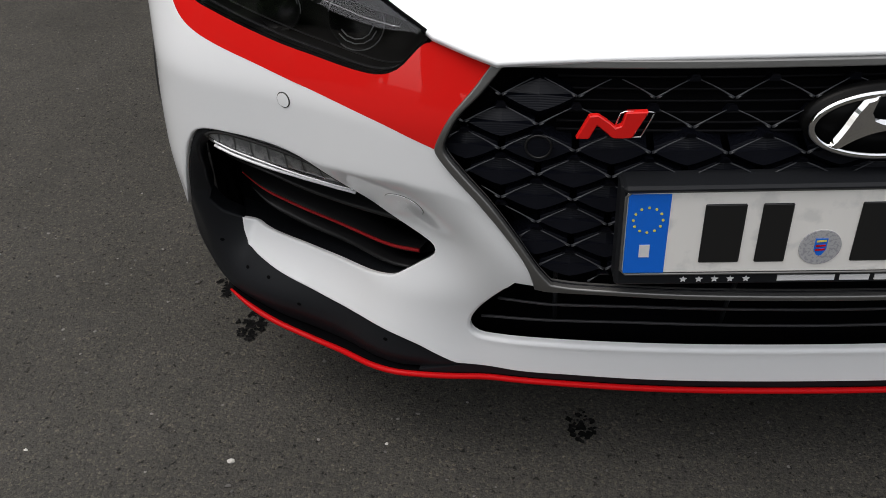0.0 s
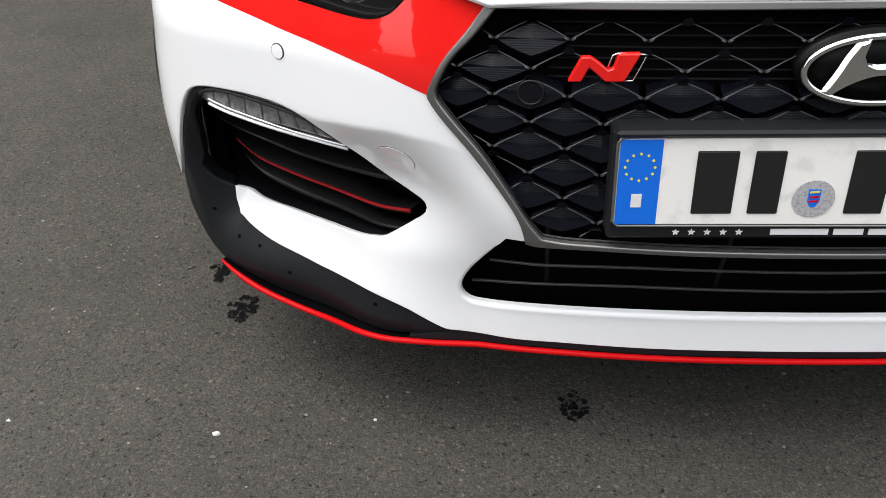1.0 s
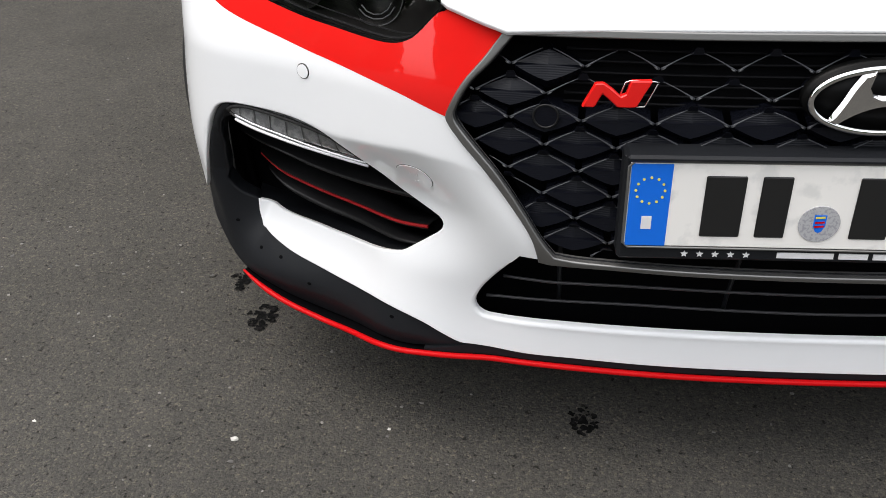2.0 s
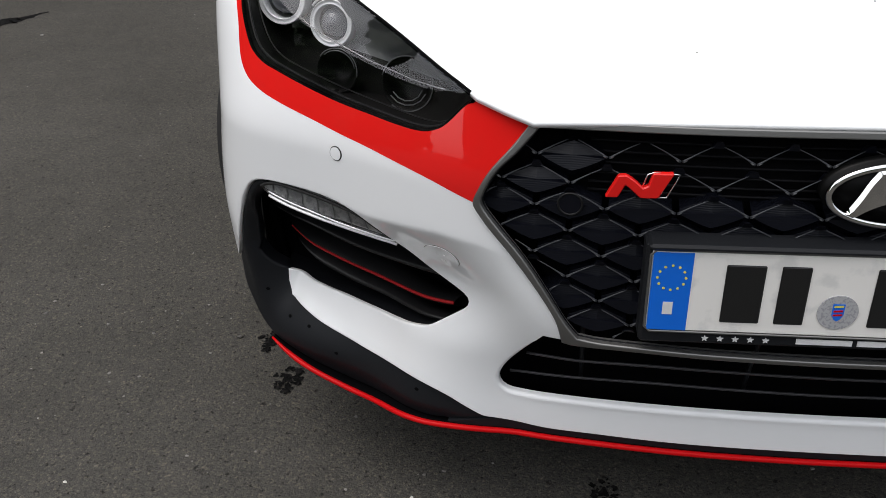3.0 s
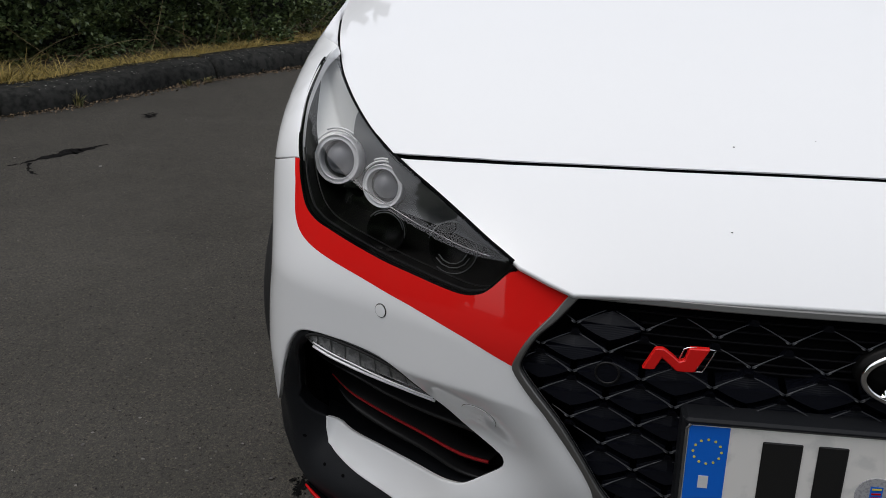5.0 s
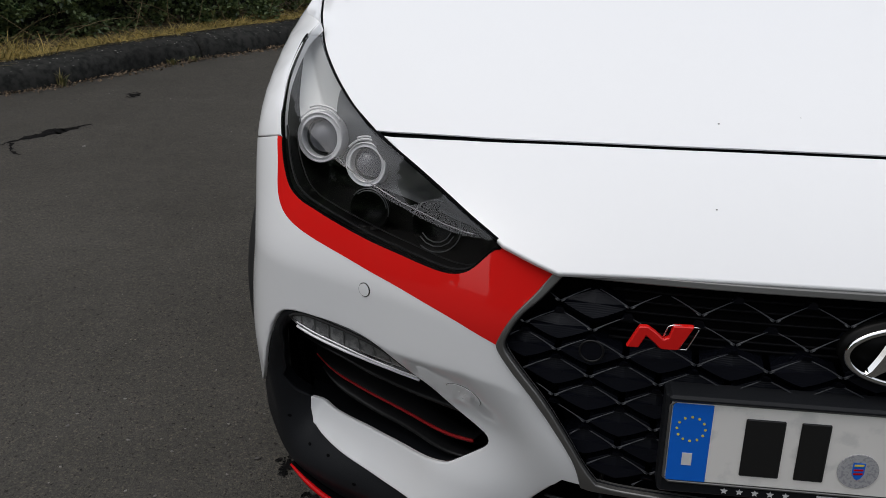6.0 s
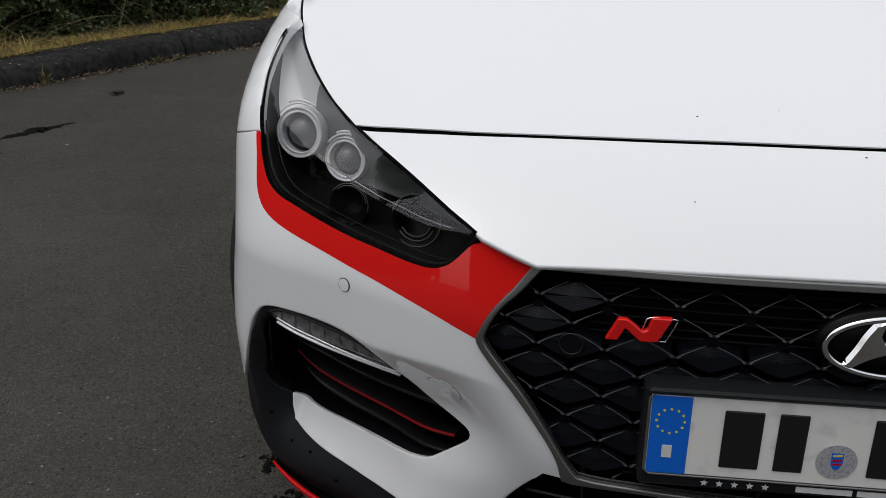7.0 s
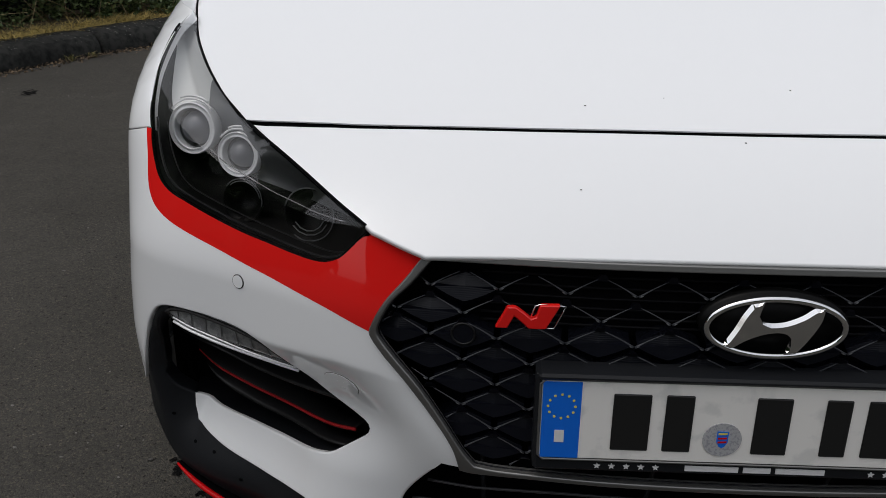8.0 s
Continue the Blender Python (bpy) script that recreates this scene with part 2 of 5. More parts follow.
def tube(path, radius, sides=8, closed=False, squash=1.0):
    """Verts and faces of a round bar along a path."""
    p = np.array(path, float)
    n = len(p)
    if closed:
        d = np.roll(p, -1, 0) - np.roll(p, 1, 0)
    else:
        d = np.gradient(p, axis=0)
    d /= np.linalg.norm(d, axis=1)[:, None]
    ref = np.array([0, 0, 1.0]) if abs(d[:, 2]).max() < 0.95 else np.array([0.92, 0.39, 0])
    a = np.cross(d, ref)
    a /= np.linalg.norm(a, axis=1)[:, None]
    b = np.cross(a, d)
    w = np.linspace(0, 2 * np.pi, sides, endpoint=False)
    rad = np.broadcast_to(np.asarray(radius, float), (n,))
    v = (p[:, None] + rad[:, None, None] * (a[:, None] * np.cos(w)[None, :, None] + squash * b[:, None] * np.sin(w)[None, :, None])).reshape(-1, 3)
    f = []
    for i in range(n if closed else n - 1):
        j = (i + 1) % n
        for k in range(sides):
            l = (k + 1) % sides
            f.append((i * sides + k, i * sides + l, j * sides + l, j * sides + k))
    if not closed:
        f += [tuple(range(sides))[::-1], tuple((n - 1) * sides + k for k in range(sides))]
    return v, f


def joined(pieces):
    vs, fs, k = [], [], 0
    for v, f in pieces:
        vs.append(np.asarray(v, float))
        fs += [tuple(i + k for i in g) for g in f]
        k += len(v)
    return np.concatenate(vs), fs


def lathe(profile, sides=48, closed=False):
    """Profile of (radius, along y) turned about the y axis."""
    pr = np.array(profile, float)
    w = np.linspace(0, 2 * np.pi, sides, endpoint=False)
    v = np.array([(r * np.cos(a), y, r * np.sin(a)) for r, y in pr for a in w])
    f = []
    n = len(pr)
    for i in range(n if closed else n - 1):
        j = (i + 1) % n
        for k in range(sides):
            l = (k + 1) % sides
            f.append((i * sides + k, j * sides + k, j * sides + l, i * sides + l))
    return v, f


def curve_points(pts, step=0.008, closed=False, corner=42):
    """Rounded line through points, kept sharp where it turns by more than corner degrees."""
    p = [np.array(q, float) for q in pts]
    n = len(p)
    out = []
    for i in range(n if closed else n - 1):
        b, c = p[i], p[(i + 1) % n]
        a = p[i - 1] if closed or i else b
        d = p[(i + 2) % n] if closed or i + 2 < n else c

        def bends(u, v, w):
            s, t = v - u, w - v
            ls, lt = np.linalg.norm(s), np.linalg.norm(t)
            return ls < 1e-9 or lt < 1e-9 or np.degrees(np.arccos(np.clip(s @ t / ls / lt, -1, 1))) > corner
        L = np.linalg.norm(c - b)
        if L < 1e-9:
            continue
        t0 = (c - b) if bends(a, b, c) else (c - a) / (np.linalg.norm(c - b) + np.linalg.norm(b - a)) * L
        t1 = (c - b) if bends(b, c, d) else (d - b) / (np.linalg.norm(d - c) + np.linalg.norm(c - b)) * L
        m = max(1, int(round(L / step)))
        for k in range(m):
            u = k / m
            out.append((2 * u**3 - 3 * u**2 + 1) * b + (u**3 - 2 * u**2 + u) * t0 + (-2 * u**3 + 3 * u**2) * c + (u**3 - u**2) * t1)
    if not closed:
        out.append(p[-1])
    return np.array(out)


def inside(poly, q):
    x, y = q[:, 0], q[:, 1]
    odd = np.zeros(len(q), bool)
    a, b = poly, np.roll(poly, -1, 0)
    for (x1, y1), (x2, y2) in zip(a, b):
        if y1 != y2:
            odd ^= ((y1 > y) != (y2 > y)) & (x < (x2 - x1) * (y - y1) / (y2 - y1) + x1)
    return odd


def skin(loops, surf, grid=0.014, out=0.0, depth=0.012, mat=None, step=0.008, rim=True, corner=42, guide=None, roll=None):
    """A panel on a surface surf(u, v): fills the closed loops (holes by even and odd), with an edge that turns inwards by depth; roll(u, v) is the radius of that turn."""
    loops = [curve_points(l, step, True, corner) for l in loops]
    allp = np.concatenate(loops)
    lo, hi = allp.min(0), allp.max(0)
    gx, gy = np.meshgrid(np.arange(lo[0] + grid / 2, hi[0], grid), np.arange(lo[1] + grid / 2, hi[1], grid))
    g = np.column_stack([gx.ravel(), gy.ravel()])
    odd = np.zeros(len(g), bool)
    for l in loops:
        odd ^= inside(l, g)
    g = g[odd]
    if len(g):
        near = np.full(len(g), 9.0)
        for q in allp:
            near = np.minimum(near, np.hypot(g[:, 0] - q[0], g[:, 1] - q[1]))
        clear_of = max(grid * 0.45, 1.35 * max(float(roll(a, b)) for a, b in allp) + .0004 if roll is not None else 0)
        g = g[near > clear_of]
    if guide is not None:
        odd = np.zeros(len(guide), bool)
        for l in loops:
            odd ^= inside(l, guide)
        q = guide[odd]
        g = g[np.array([np.hypot(*(q - a).T).min() for a in g]) > grid * 0.3]
        clear = np.array([np.hypot(*(allp - a).T).min() for a in q]) > (.002 if roll is None else .0046)
        g = np.concatenate([g, q[clear]])
    edges, k = [], 0
    for l in loops:
        edges += [(k + i, k + (i + 1) % len(l)) for i in range(len(l))]
        k += len(l)
    pts = [Vector((float(a), float(b))) for a, b in np.concatenate([allp, g])]
    v2, _, faces, *_ = delaunay_2d_cdt(pts, edges, [], 0, 1e-6)
    v2 = np.array([tuple(v) for v in v2])
    tri = [f for f in faces if len(f) == 3]
    cen = np.array([v2[list(f)].mean(0) for f in tri])
    odd = np.zeros(len(cen), bool)
    for l in loops:
        odd ^= inside(l, cen)
    tri = [f for f, o in zip(tri, odd) if o]
    P = surf(v2[:, 0], v2[:, 1])
    h = 2e-3
    du = surf(v2[:, 0] + h, v2[:, 1]) - surf(v2[:, 0] - h, v2[:, 1])
    dv = surf(v2[:, 0], v2[:, 1] + h) - surf(v2[:, 0], v2[:, 1] - h)
    N = np.cross(du, dv)
    N /= np.linalg.norm(N, axis=1)[:, None] + 1e-12
    P = P + N * out
    verts, norms, fs = list(P), list(N), list(tri)
    if rim:
        count = {}
        for f in tri:
            for a, b in zip(f, (*f[1:], f[0])):
                count[(a, b)] = 1
        border = [e for e in count if (e[1], e[0]) not in count]
        top, low = {}, {}
        if roll is not None:
            across = {}
            for a, b in border:
                side_way = np.cross(P[b] - P[a], N[a] + N[b])
                side_way /= np.linalg.norm(side_way) + 1e-12
                for i in (a, b):
                    across[i] = across.get(i, 0) + side_way
            first = {}
            for i, w in across.items():
                w = w / (np.linalg.norm(w) + 1e-12)
                r = float(roll(v2[i, 0], v2[i, 1]))
                verts[i] = P[i] - w * r
                first[i] = [i]
                for ang in (.45, .95, 1.5708):
                    first[i].append(len(verts))
                    verts.append(P[i] - w * r * (1 - math.sin(ang)) - N[i] * r * (1 - math.cos(ang)))
                    norms.append(N[i] * math.cos(ang) + w * math.sin(ang))
                first[i].append(len(verts))
                verts.append(P[i] - N[i] * (r + depth))
                norms.append(w)
            fs += [(first[b][k], first[a][k], first[a][k + 1], first[b][k + 1]) for a, b in border for k in range(4)]
            border = []
        for e in border:
            for i in e:
                if i not in top:
                    top[i] = len(verts)
                    verts.append(P[i])
                    norms.append((0, 0, 0))
                    low[i] = len(verts)
                    verts.append(P[i] - N[i] * depth)
                    norms.append((0, 0, 0))
        fs += [(top[b], top[a], low[a], low[b]) for a, b in border]
    return mesh_of(verts, fs, mat, norms)


def flip(pts):
    return [(-a, b) for a, b in pts][::-1]


def both(half):
    """A loop that is closed through the middle plane: a half outline and its mirror image."""
    left = [(-a, b) for a, b in half if abs(a) > 1e-6][::-1]
    return list(half) + left


# ---- body surfaces of the car ----
def spline(knots):
    """Natural cubic spline through rows of (parameter, values...)."""
    k = np.array(knots, float)
    t, v = k[:, 0], k[:, 1:]
    n = len(t)
    h = np.diff(t)
    a, b = np.eye(n), np.zeros((n, v.shape[1]))
    for i in range(1, n - 1):
        a[i, i - 1:i + 2] = h[i - 1], 2 * (h[i - 1] + h[i]), h[i]
        b[i] = 6 * ((v[i + 1] - v[i]) / h[i] - (v[i] - v[i - 1]) / h[i - 1])
    m = np.linalg.solve(a, b)

    def at(x):
        x = np.clip(np.atleast_1d(np.asarray(x, float)), t[0], t[-1])
        i = np.clip(np.searchsorted(t, x) - 1, 0, n - 2)
        hi = h[i][:, None]
        p, q = (t[i + 1] - x)[:, None], (x - t[i])[:, None]
        return (m[i] * p**3 + m[i + 1] * q**3) / (6 * hi) + (v[i] / hi - m[i] * hi / 6) * p + (v[i + 1] / hi - m[i + 1] * hi / 6) * q
    return at


def smooth(a, b, x):
    u = np.clip((x - a) / (b - a), 0, 1)
    return u * u * (3 - 2 * u)


PLAN = [(0, .010), (.2, .014), (.35, .027), (.458, .047), (.55, .092), (.638, .145), (.74, .193), (.822, .259), (.864, .34), (.888, .46), (.902, .62), (.906, .85), (.906, 1.15), (.903, 2.0), (.897, 3.0), (.878, 3.65), (.835, 4.0), (.72, 4.2), (.45, 4.30), (0, 4.335)]
_p = np.array(PLAN); _s = np.concatenate([[0], np.cumsum(np.hypot(*np.diff(_p, axis=0).T))])
plan = spline(np.column_stack([_s, _p]))
_h = spline([(-.05, .565), (.03, .640), (.1, .692), (.2, .747), (.3, .790), (.5, .856), (.8, .930), (1.1, .985), (1.3, 1.01)])
_lean = spline([(0, 0), (.40, 0), (.5, .007), (.55, .013), (.6, .016), (.68, .020), (.74, .021), (.9, .028), (1.2, .05)])
def fold_line(e):
    """Height of the crease that runs from the grille's corner over the side intake."""
    return np.interp(e, [.40, .455, .51, .56, .62, .66, .75], [.470, .484, .488, .484, .480, .485, .502])


def A(s, z):
    """Front fascia and fenders: s metres round the plan from the middle, z the height."""
    s = np.atleast_1d(np.asarray(s, float)); z = np.atleast_1d(np.asarray(z, float))
    e = np.abs(s)
    p, q = plan(e - .004), plan(e + .004)
    d = q - p; d /= np.linalg.norm(d, axis=1)[:, None]
    c = plan(e)
    side = smooth(.80, 1.0, e)
    up = np.maximum(z - .55, 0)
    lean = (.28 + .14 * smooth(.45, .9, e)) * (np.sqrt(up**2 + .03**2) - .03)
    edge = _h(c[:, 1])[:, 0] - .055
    turn = .035 * np.exp(np.minimum(z - edge, .06) / .03)
    lean = lean + (_lean(z)[:, 0] + turn - lean) * side
    brow = np.interp(e, [.34, .44], [.385, .47])
    low = .05 * smooth(brow, .22, z) * smooth(.60, .40, e)
    fold = fold_line(e)
    a, b = .30 * (np.hypot(fold - z, .003) + fold - z) / 2, .20 * (np.hypot(z - .20, .04) + z - .20) / 2
    hollow = (a + b - np.hypot(a - b, .03)) / 2 * 1.2 * smooth(.36, .60, e) * smooth(.76, .60, e)
    room = fold - np.interp(e, [.475, .515, .58, .641, .713, .79], [.401, .421, .446, .472, .489, .490])
    drop = (np.hypot(fold - z, .004) + fold - z) / 2
    drop = (drop + room - np.hypot(drop - room, .02)) / 2
    scoop = (np.hypot(fold - z, .003) + fold - z) / 2
    scoop = (scoop + .075 - np.hypot(scoop - .075, .015)) / 2
    hollow = hollow + (.10 * np.maximum(drop, -.01) * smooth(.34, .54, e) * smooth(.80, .66, e) + .26 * np.maximum(scoop, -.001) * smooth(.39, .52, e) * smooth(.67, .57, e)) * smooth(.30, .41, z)
    under = .010 * smooth(.42, .27, z) * smooth(.85, .93, e)
    flap = .022 * smooth(.40, .22, z) * smooth(.52, .72, e) * smooth(.95, .85, e)
    brim = np.interp(z, [.36, .43], [.90, .868])
    tuck = .066 * smooth(.21, .33, z) * smooth(.455, .40, z) * smooth(.54, .79, e) * smooth(brim, brim - .08, e)
    inn = lean + low + hollow + flap + tuck + under
    x = c[:, 0] - d[:, 1] * inn; y = c[:, 1] + d[:, 0] * inn
    return np.column_stack([np.where(s < 0, -x, x), y, z])
_crease = spline([(-.05, .42), (.10, .475), (.20, .515), (.229, .530), (.285, .566), (.375, .621), (.493, .682), (.714, .760), (1.0, .815), (1.3, .85)])


def H(x, y):
    """Bonnet and front cover."""
    x = np.atleast_1d(np.asarray(x, float)); y = np.atleast_1d(np.asarray(y, float))
    d = np.abs(x) - _crease(y)[:, 0]
    return np.column_stack([x, y, _h(y)[:, 0] - .115 * x**4 - .052 * (np.sqrt(d**2 + .014**2) + d)])


def along(y):
    """The way round the plan to the place at y on the car's side."""
    return float(np.interp(y, _side[:, 1], _ss))


_ss = np.linspace(0.9, 3.9, 400)
_side = plan(_ss)


def bonnet(x, y):
    return H(x, y)


def fascia_in(d):
    """The fascia moved inwards by d."""
    def at(s, z):
        h = 3e-3
        n = np.cross(A(s + h, z) - A(s - h, z), A(s, z + h) - A(s, z - h))
        n /= np.linalg.norm(n, axis=1)[:, None]
        return A(s, z) - n * d
    return at


# outlines, as metres round the plan from the middle and height
WHITE_LOW = [(0, .183), (.2, .184), (.301, .186), (.373, .187), (.452, .196), (.463, .2)]
BLADE_LOW = [(.465, .198), (.492, .212), (.518, .226), (.549, .236), (.585, .241), (.63, .24), (.672, .241), (.752, .253), (.805, .264), (.83, .271), (.842, .29), (.845, .308)]
INTAKE_LOW = [(0.845, 0.308), (0.7893, 0.2995), (0.729, 0.2987), (0.6795, 0.2983), (0.6278, 0.304), (0.5748, 0.3178), (0.5518, 0.325), (0.5321, 0.3379), (0.5085, 0.3544), (0.499, 0.3612), (0.4928, 0.3676), (0.4911, 0.3736)]
INTAKE_TOP = [(0.4934, 0.3786), (0.4987, 0.3823), (0.51, 0.3862), (0.5396, 0.3986), (0.5713, 0.4151), (0.5927, 0.4358), (0.6116, 0.4571), (0.6367, 0.4748), (0.6685, 0.485), (0.7117, 0.4899), (0.756, 0.491), (0.79, 0.489)]
BLACK_OUT = [(0.79, 0.489), (0.814, 0.483), (0.832, 0.471), (0.854, 0.442), (0.866, 0.418), (0.892, 0.367), (0.921, 0.332), (0.95, 0.306)]
LIP = [(0, .172), (.154, .173), (.301, .175), (.373, .176), (.453, .179), (.515, .182), (.545, .181), (.579, .179), (.625, .173), (.685, .167), (.733, .172), (.784, .182), (.855, .2)]
RED_LOW = [(.907, .711), (.88, .682), (.855, .643), (.834, .625), (.806, .613), (.763, .602), (.71, .591), (.66, .581), (.61, .574), (.562, .566), (.519, .557), (.48, .545), (.462, .539)]
RING_OUT = [(0, .6405), (.3970, .6395), (.42, .609), (.444, .579), (.461, .545), (.461, .536), (.445, .513), (.415, .477), (.382, .43), (.361, .394), (.352, .363), (.336, .361), (.268, .36), (.173, .357), (0, .355)]
RING_IN = [(0, .6330), (.3900, .6315), (0.4121, 0.6040), (0.4361, 0.5783), (0.4516, 0.5464), (0.4502, 0.5367), (0.4328, 0.5137), (0.402, 0.4763), (0.3705, 0.4278), (0.3495, 0.3933), (0.334, 0.3731), (0.3101, 0.3696), (0.268, 0.3679), (0.173, 0.3649), (0.0, 0.3629)]
LOW_GRILLE = [(.376, .363), (.412, .314), (.436, .28), (.442, .262), (.437, .249), (.422, .241), (.374, .238), (.303, .237), (.206, .237), (0, .236)]
LAMP_LOW = [(.472, .656), (.485, .642), (.495, .631), (.508, .619), (.527, .611), (.553, .609), (.619, .613), (.668, .617), (.718, .626), (.773, .638), (.802, .644), (.832, .656), (.859, .678), (.894, .711), (.956, .749), (1.026, .779), (1.074, .797), (1.135, .819), (1.175, .836)]
LAMP_UP = [(0.458, 0.06), (0.4972, 0.0928), (0.5364, 0.1309), (0.5866, 0.1835), (0.6416, 0.244), (0.6773, 0.2983), (0.704, 0.344), (0.7356, 0.4084), (0.7693, 0.4914), (0.7987, 0.5878)]
DRL = [(0.806, 0.478), (0.796, 0.484), (0.774, 0.489), (0.756, 0.489), (0.7126, 0.4849), (0.6706, 0.479), (0.6369, 0.4727), (0.6148, 0.4586), (0.6026, 0.4463), (0.595, 0.4364), (0.6363, 0.4418), (0.681, 0.4476), (0.7199, 0.4548), (0.761, 0.462), (0.788, 0.468), (0.804, 0.473)]

DRAINS = [(.872, .274), (.820, .242), (.774, .240), (.717, .215), (.564, .222), (.8235, .296)]

car = thing("car", "white hatchback with red trim and black grille, parked on asphalt", "car")

ARCH_Y, ARCH_Z, ARCH_R = 0.905, 0.325, 0.352


def arch(yc, a0, a1, n=14):
    return [(along(yc + ARCH_R * math.cos(radians(a))), ARCH_Z + ARCH_R * math.sin(radians(a))) for a in np.linspace(a0, a1, n)]


# front bumper
half = WHITE_LOW[:-1] + BLADE_LOW[:-1] + INTAKE_LOW + INTAKE_TOP[:-1] + BLACK_OUT
half += [(1.0, .290)] + arch(ARCH_Y, 190, 132, 9)
half += [(along(.67), .652), (1.1, .667), (1.0, .689)] + RED_LOW[:-1]
half += [(.459, .537), (.441, .514), (.411, .478), (.378, .431), (.357, .395), (.349, .364)] + LOW_GRILLE
crease = np.linspace(.40, .80, 80)
level = fold_line(crease)
guide = np.array([(sg * a, b + o) for sg in (-1, 1) for o in (-.005, -.0015, .0015, .005) for a, b in zip(crease, level)])


def bumper_roll(e, z):
    """Soft turned edges at the openings, nearly sharp where the red strip and the fender meet the bumper."""
    wide = .006 if abs(e) < .47 else .0030
    if abs(e) < .475 and z > .345:
        return .0008
    return float(np.interp(z, [.20, .235, .30, .34, .50, .53], [.001, wide, wide, .0030, .0030, .0006])) if abs(e) < .86 else .001


part("bumper", skin([both(half)], A, 0.012, mat=WHITE, depth=0.005, guide=guide, roll=bumper_roll), WHITE, car, "glossy white front bumper")

# near-black backing behind all the openings, painted as the shade inside them
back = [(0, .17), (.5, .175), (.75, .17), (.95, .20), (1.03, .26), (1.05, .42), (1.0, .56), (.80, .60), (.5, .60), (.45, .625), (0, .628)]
part("shade_liner", skin([both(back)], fascia_in(0.075), 0.03, mat=DEEP, rim=False), DEEP, car, "near-black inner panel painted as the shade behind the openings")

for side in (-1, 1):
    w = (lambda pts: [(a, b) for a, b in pts]) if side > 0 else flip
    # red accent under the headlight
    red = RED_LOW + [(.457, .545), (.440, .578), (.416, .607), (.3935, .629), (.43, .6425), (.47, .655)] + LAMP_LOW[1:14]
    part("red_accent", skin([w(red)], A, 0.012, mat=RED, out=0.0004, depth=0.004), RED, car, "glossy red accent strip below the headlight")
    # black side flap, which turns into the wall of the duct further up
    def flap_surface(a, z):
        deep = .004 + 0 * z
        e = np.abs(a)
        ridge = np.interp(e, [.46, .52, .60, .70, .80, .86, .93], [.188, .200, .203, .202, .204, .20, .20])
        deep = deep + .38 * (np.hypot(ridge - z, .002) + ridge - z) / 2
        d = plan(e + .01) - plan(e - .01)
        d /= np.linalg.norm(d, axis=1)[:, None]
        return A(a, z) + np.column_stack([-np.sign(a) * d[:, 1] * deep, d[:, 0] * deep, 0 * deep])
    flap = BLADE_LOW[::-1] + [(.452, .193), (.515, .1845)] + LIP[6:] + [(.891, .215), (.93, .25), (.965, .285)] + BLACK_OUT[::-1] + [(.798, .479), (.813, .472), (.828, .456), (.841, .432), (.853, .403), (.866, .368), (.874, .345), (.864, .322)]
    part("side_flap", skin([w(flap)], flap_surface, 0.007, mat=BLACK, depth=0.03, roll=lambda a, b: .0045 if b > .30 and abs(a) > .79 else .0012), BLACK, car, "matt black plastic flap round the air intake")
    # black duct wall behind the intake's edge
    rimline = curve_points([(side * a, b) for a, b in INTAKE_LOW + INTAKE_TOP], 0.01)
    near, far = fascia_in(0.009)(rimline[:, 0], rimline[:, 1]), fascia_in(0.075)(rimline[:, 0], rimline[:, 1])
    n = len(rimline)
    part("intake_duct", mesh_of(np.concatenate([near, far]), [(i, i + 1, n + i + 1, n + i) for i in range(n - 1)], BLACK), BLACK, car, "black duct of the side air intake")
    # intake slats
    for k, (dz, fan, end) in enumerate(((.040, .86, .500), (0.0, 1.0, .504), (-.0235, .94, .524))):
        pts = [(0.829, 0.3725), (0.828, 0.3510), (0.798, 0.3435), (0.75, 0.3405), (0.7105, 0.3375), (0.66, 0.3400), (0.6309, 0.3425), (0.583, 0.3485), (0.5457, 0.3535), (0.524, 0.3558), (0.500, 0.3580)]
        fans = np.interp([q[0] for q in pts], [.512, .80], [fan, 1])
        pts = curve_points([(side * a, b + dz * q) for (a, b), q in zip(pts, fans) if a >= end - .001], 0.01)
        u, z = pts[:, 0], pts[:, 1]
        taper = np.interp(np.abs(u), [end, end + .02, .79, .83], [.8, 1, 1, .5])
        rows = [fascia_in(d)(u, z + o * taper) for d, o in ((.062, -.012), (.026, -.0035), (.0175, -.0012), (.0155, .0005), (.0155, .0025), (.0175, .0045), (.030, .0070), (.062, .0080))]
        for r in rows:
            for _ in range(10):
                r[1:-1] = (r[:-2] + 2 * r[1:-1] + r[2:]) / 4
        c = len(rows)
        vs = np.stack(rows, axis=1).reshape(-1, 3)
        fs = [(c * i + j, c * i + (j + 1) % c, c * i + c + (j + 1) % c, c * i + c + j) for i in range(len(u) - 1) for j in range(c)]
        fs += [tuple(range(c)), tuple(range(c * (len(u) - 1), c * len(u)))[::-1]]
        part("intake_slat", mesh_of(vs, fs, SLAT), SLAT, car)
        if k == 1:
            vs, fs = tube(rows[4] + np.array([0, -.0006, .0006]), np.interp(np.abs(u), [end, end + .02, .79, .83], [.0024, .0024, .0020, .0008]), 6)
            part("slat_trim", mesh_of(vs, fs, SLAT_RED), SLAT_RED, car, "thin red trim line on the slat")
    # daytime running lamp
    drl = part("running_light", skin([w(DRL)], fascia_in(0.007), 0.01, mat=PRISM, depth=0.006, step=0.006), PRISM, car, "slim clear daytime running light")
    glass = part("cover", skin([w(DRL)], A, 0.01, mat=CLEAR, out=-0.002, depth=0.004, step=0.006), CLEAR, drl)
    glass.visible_shadow = False
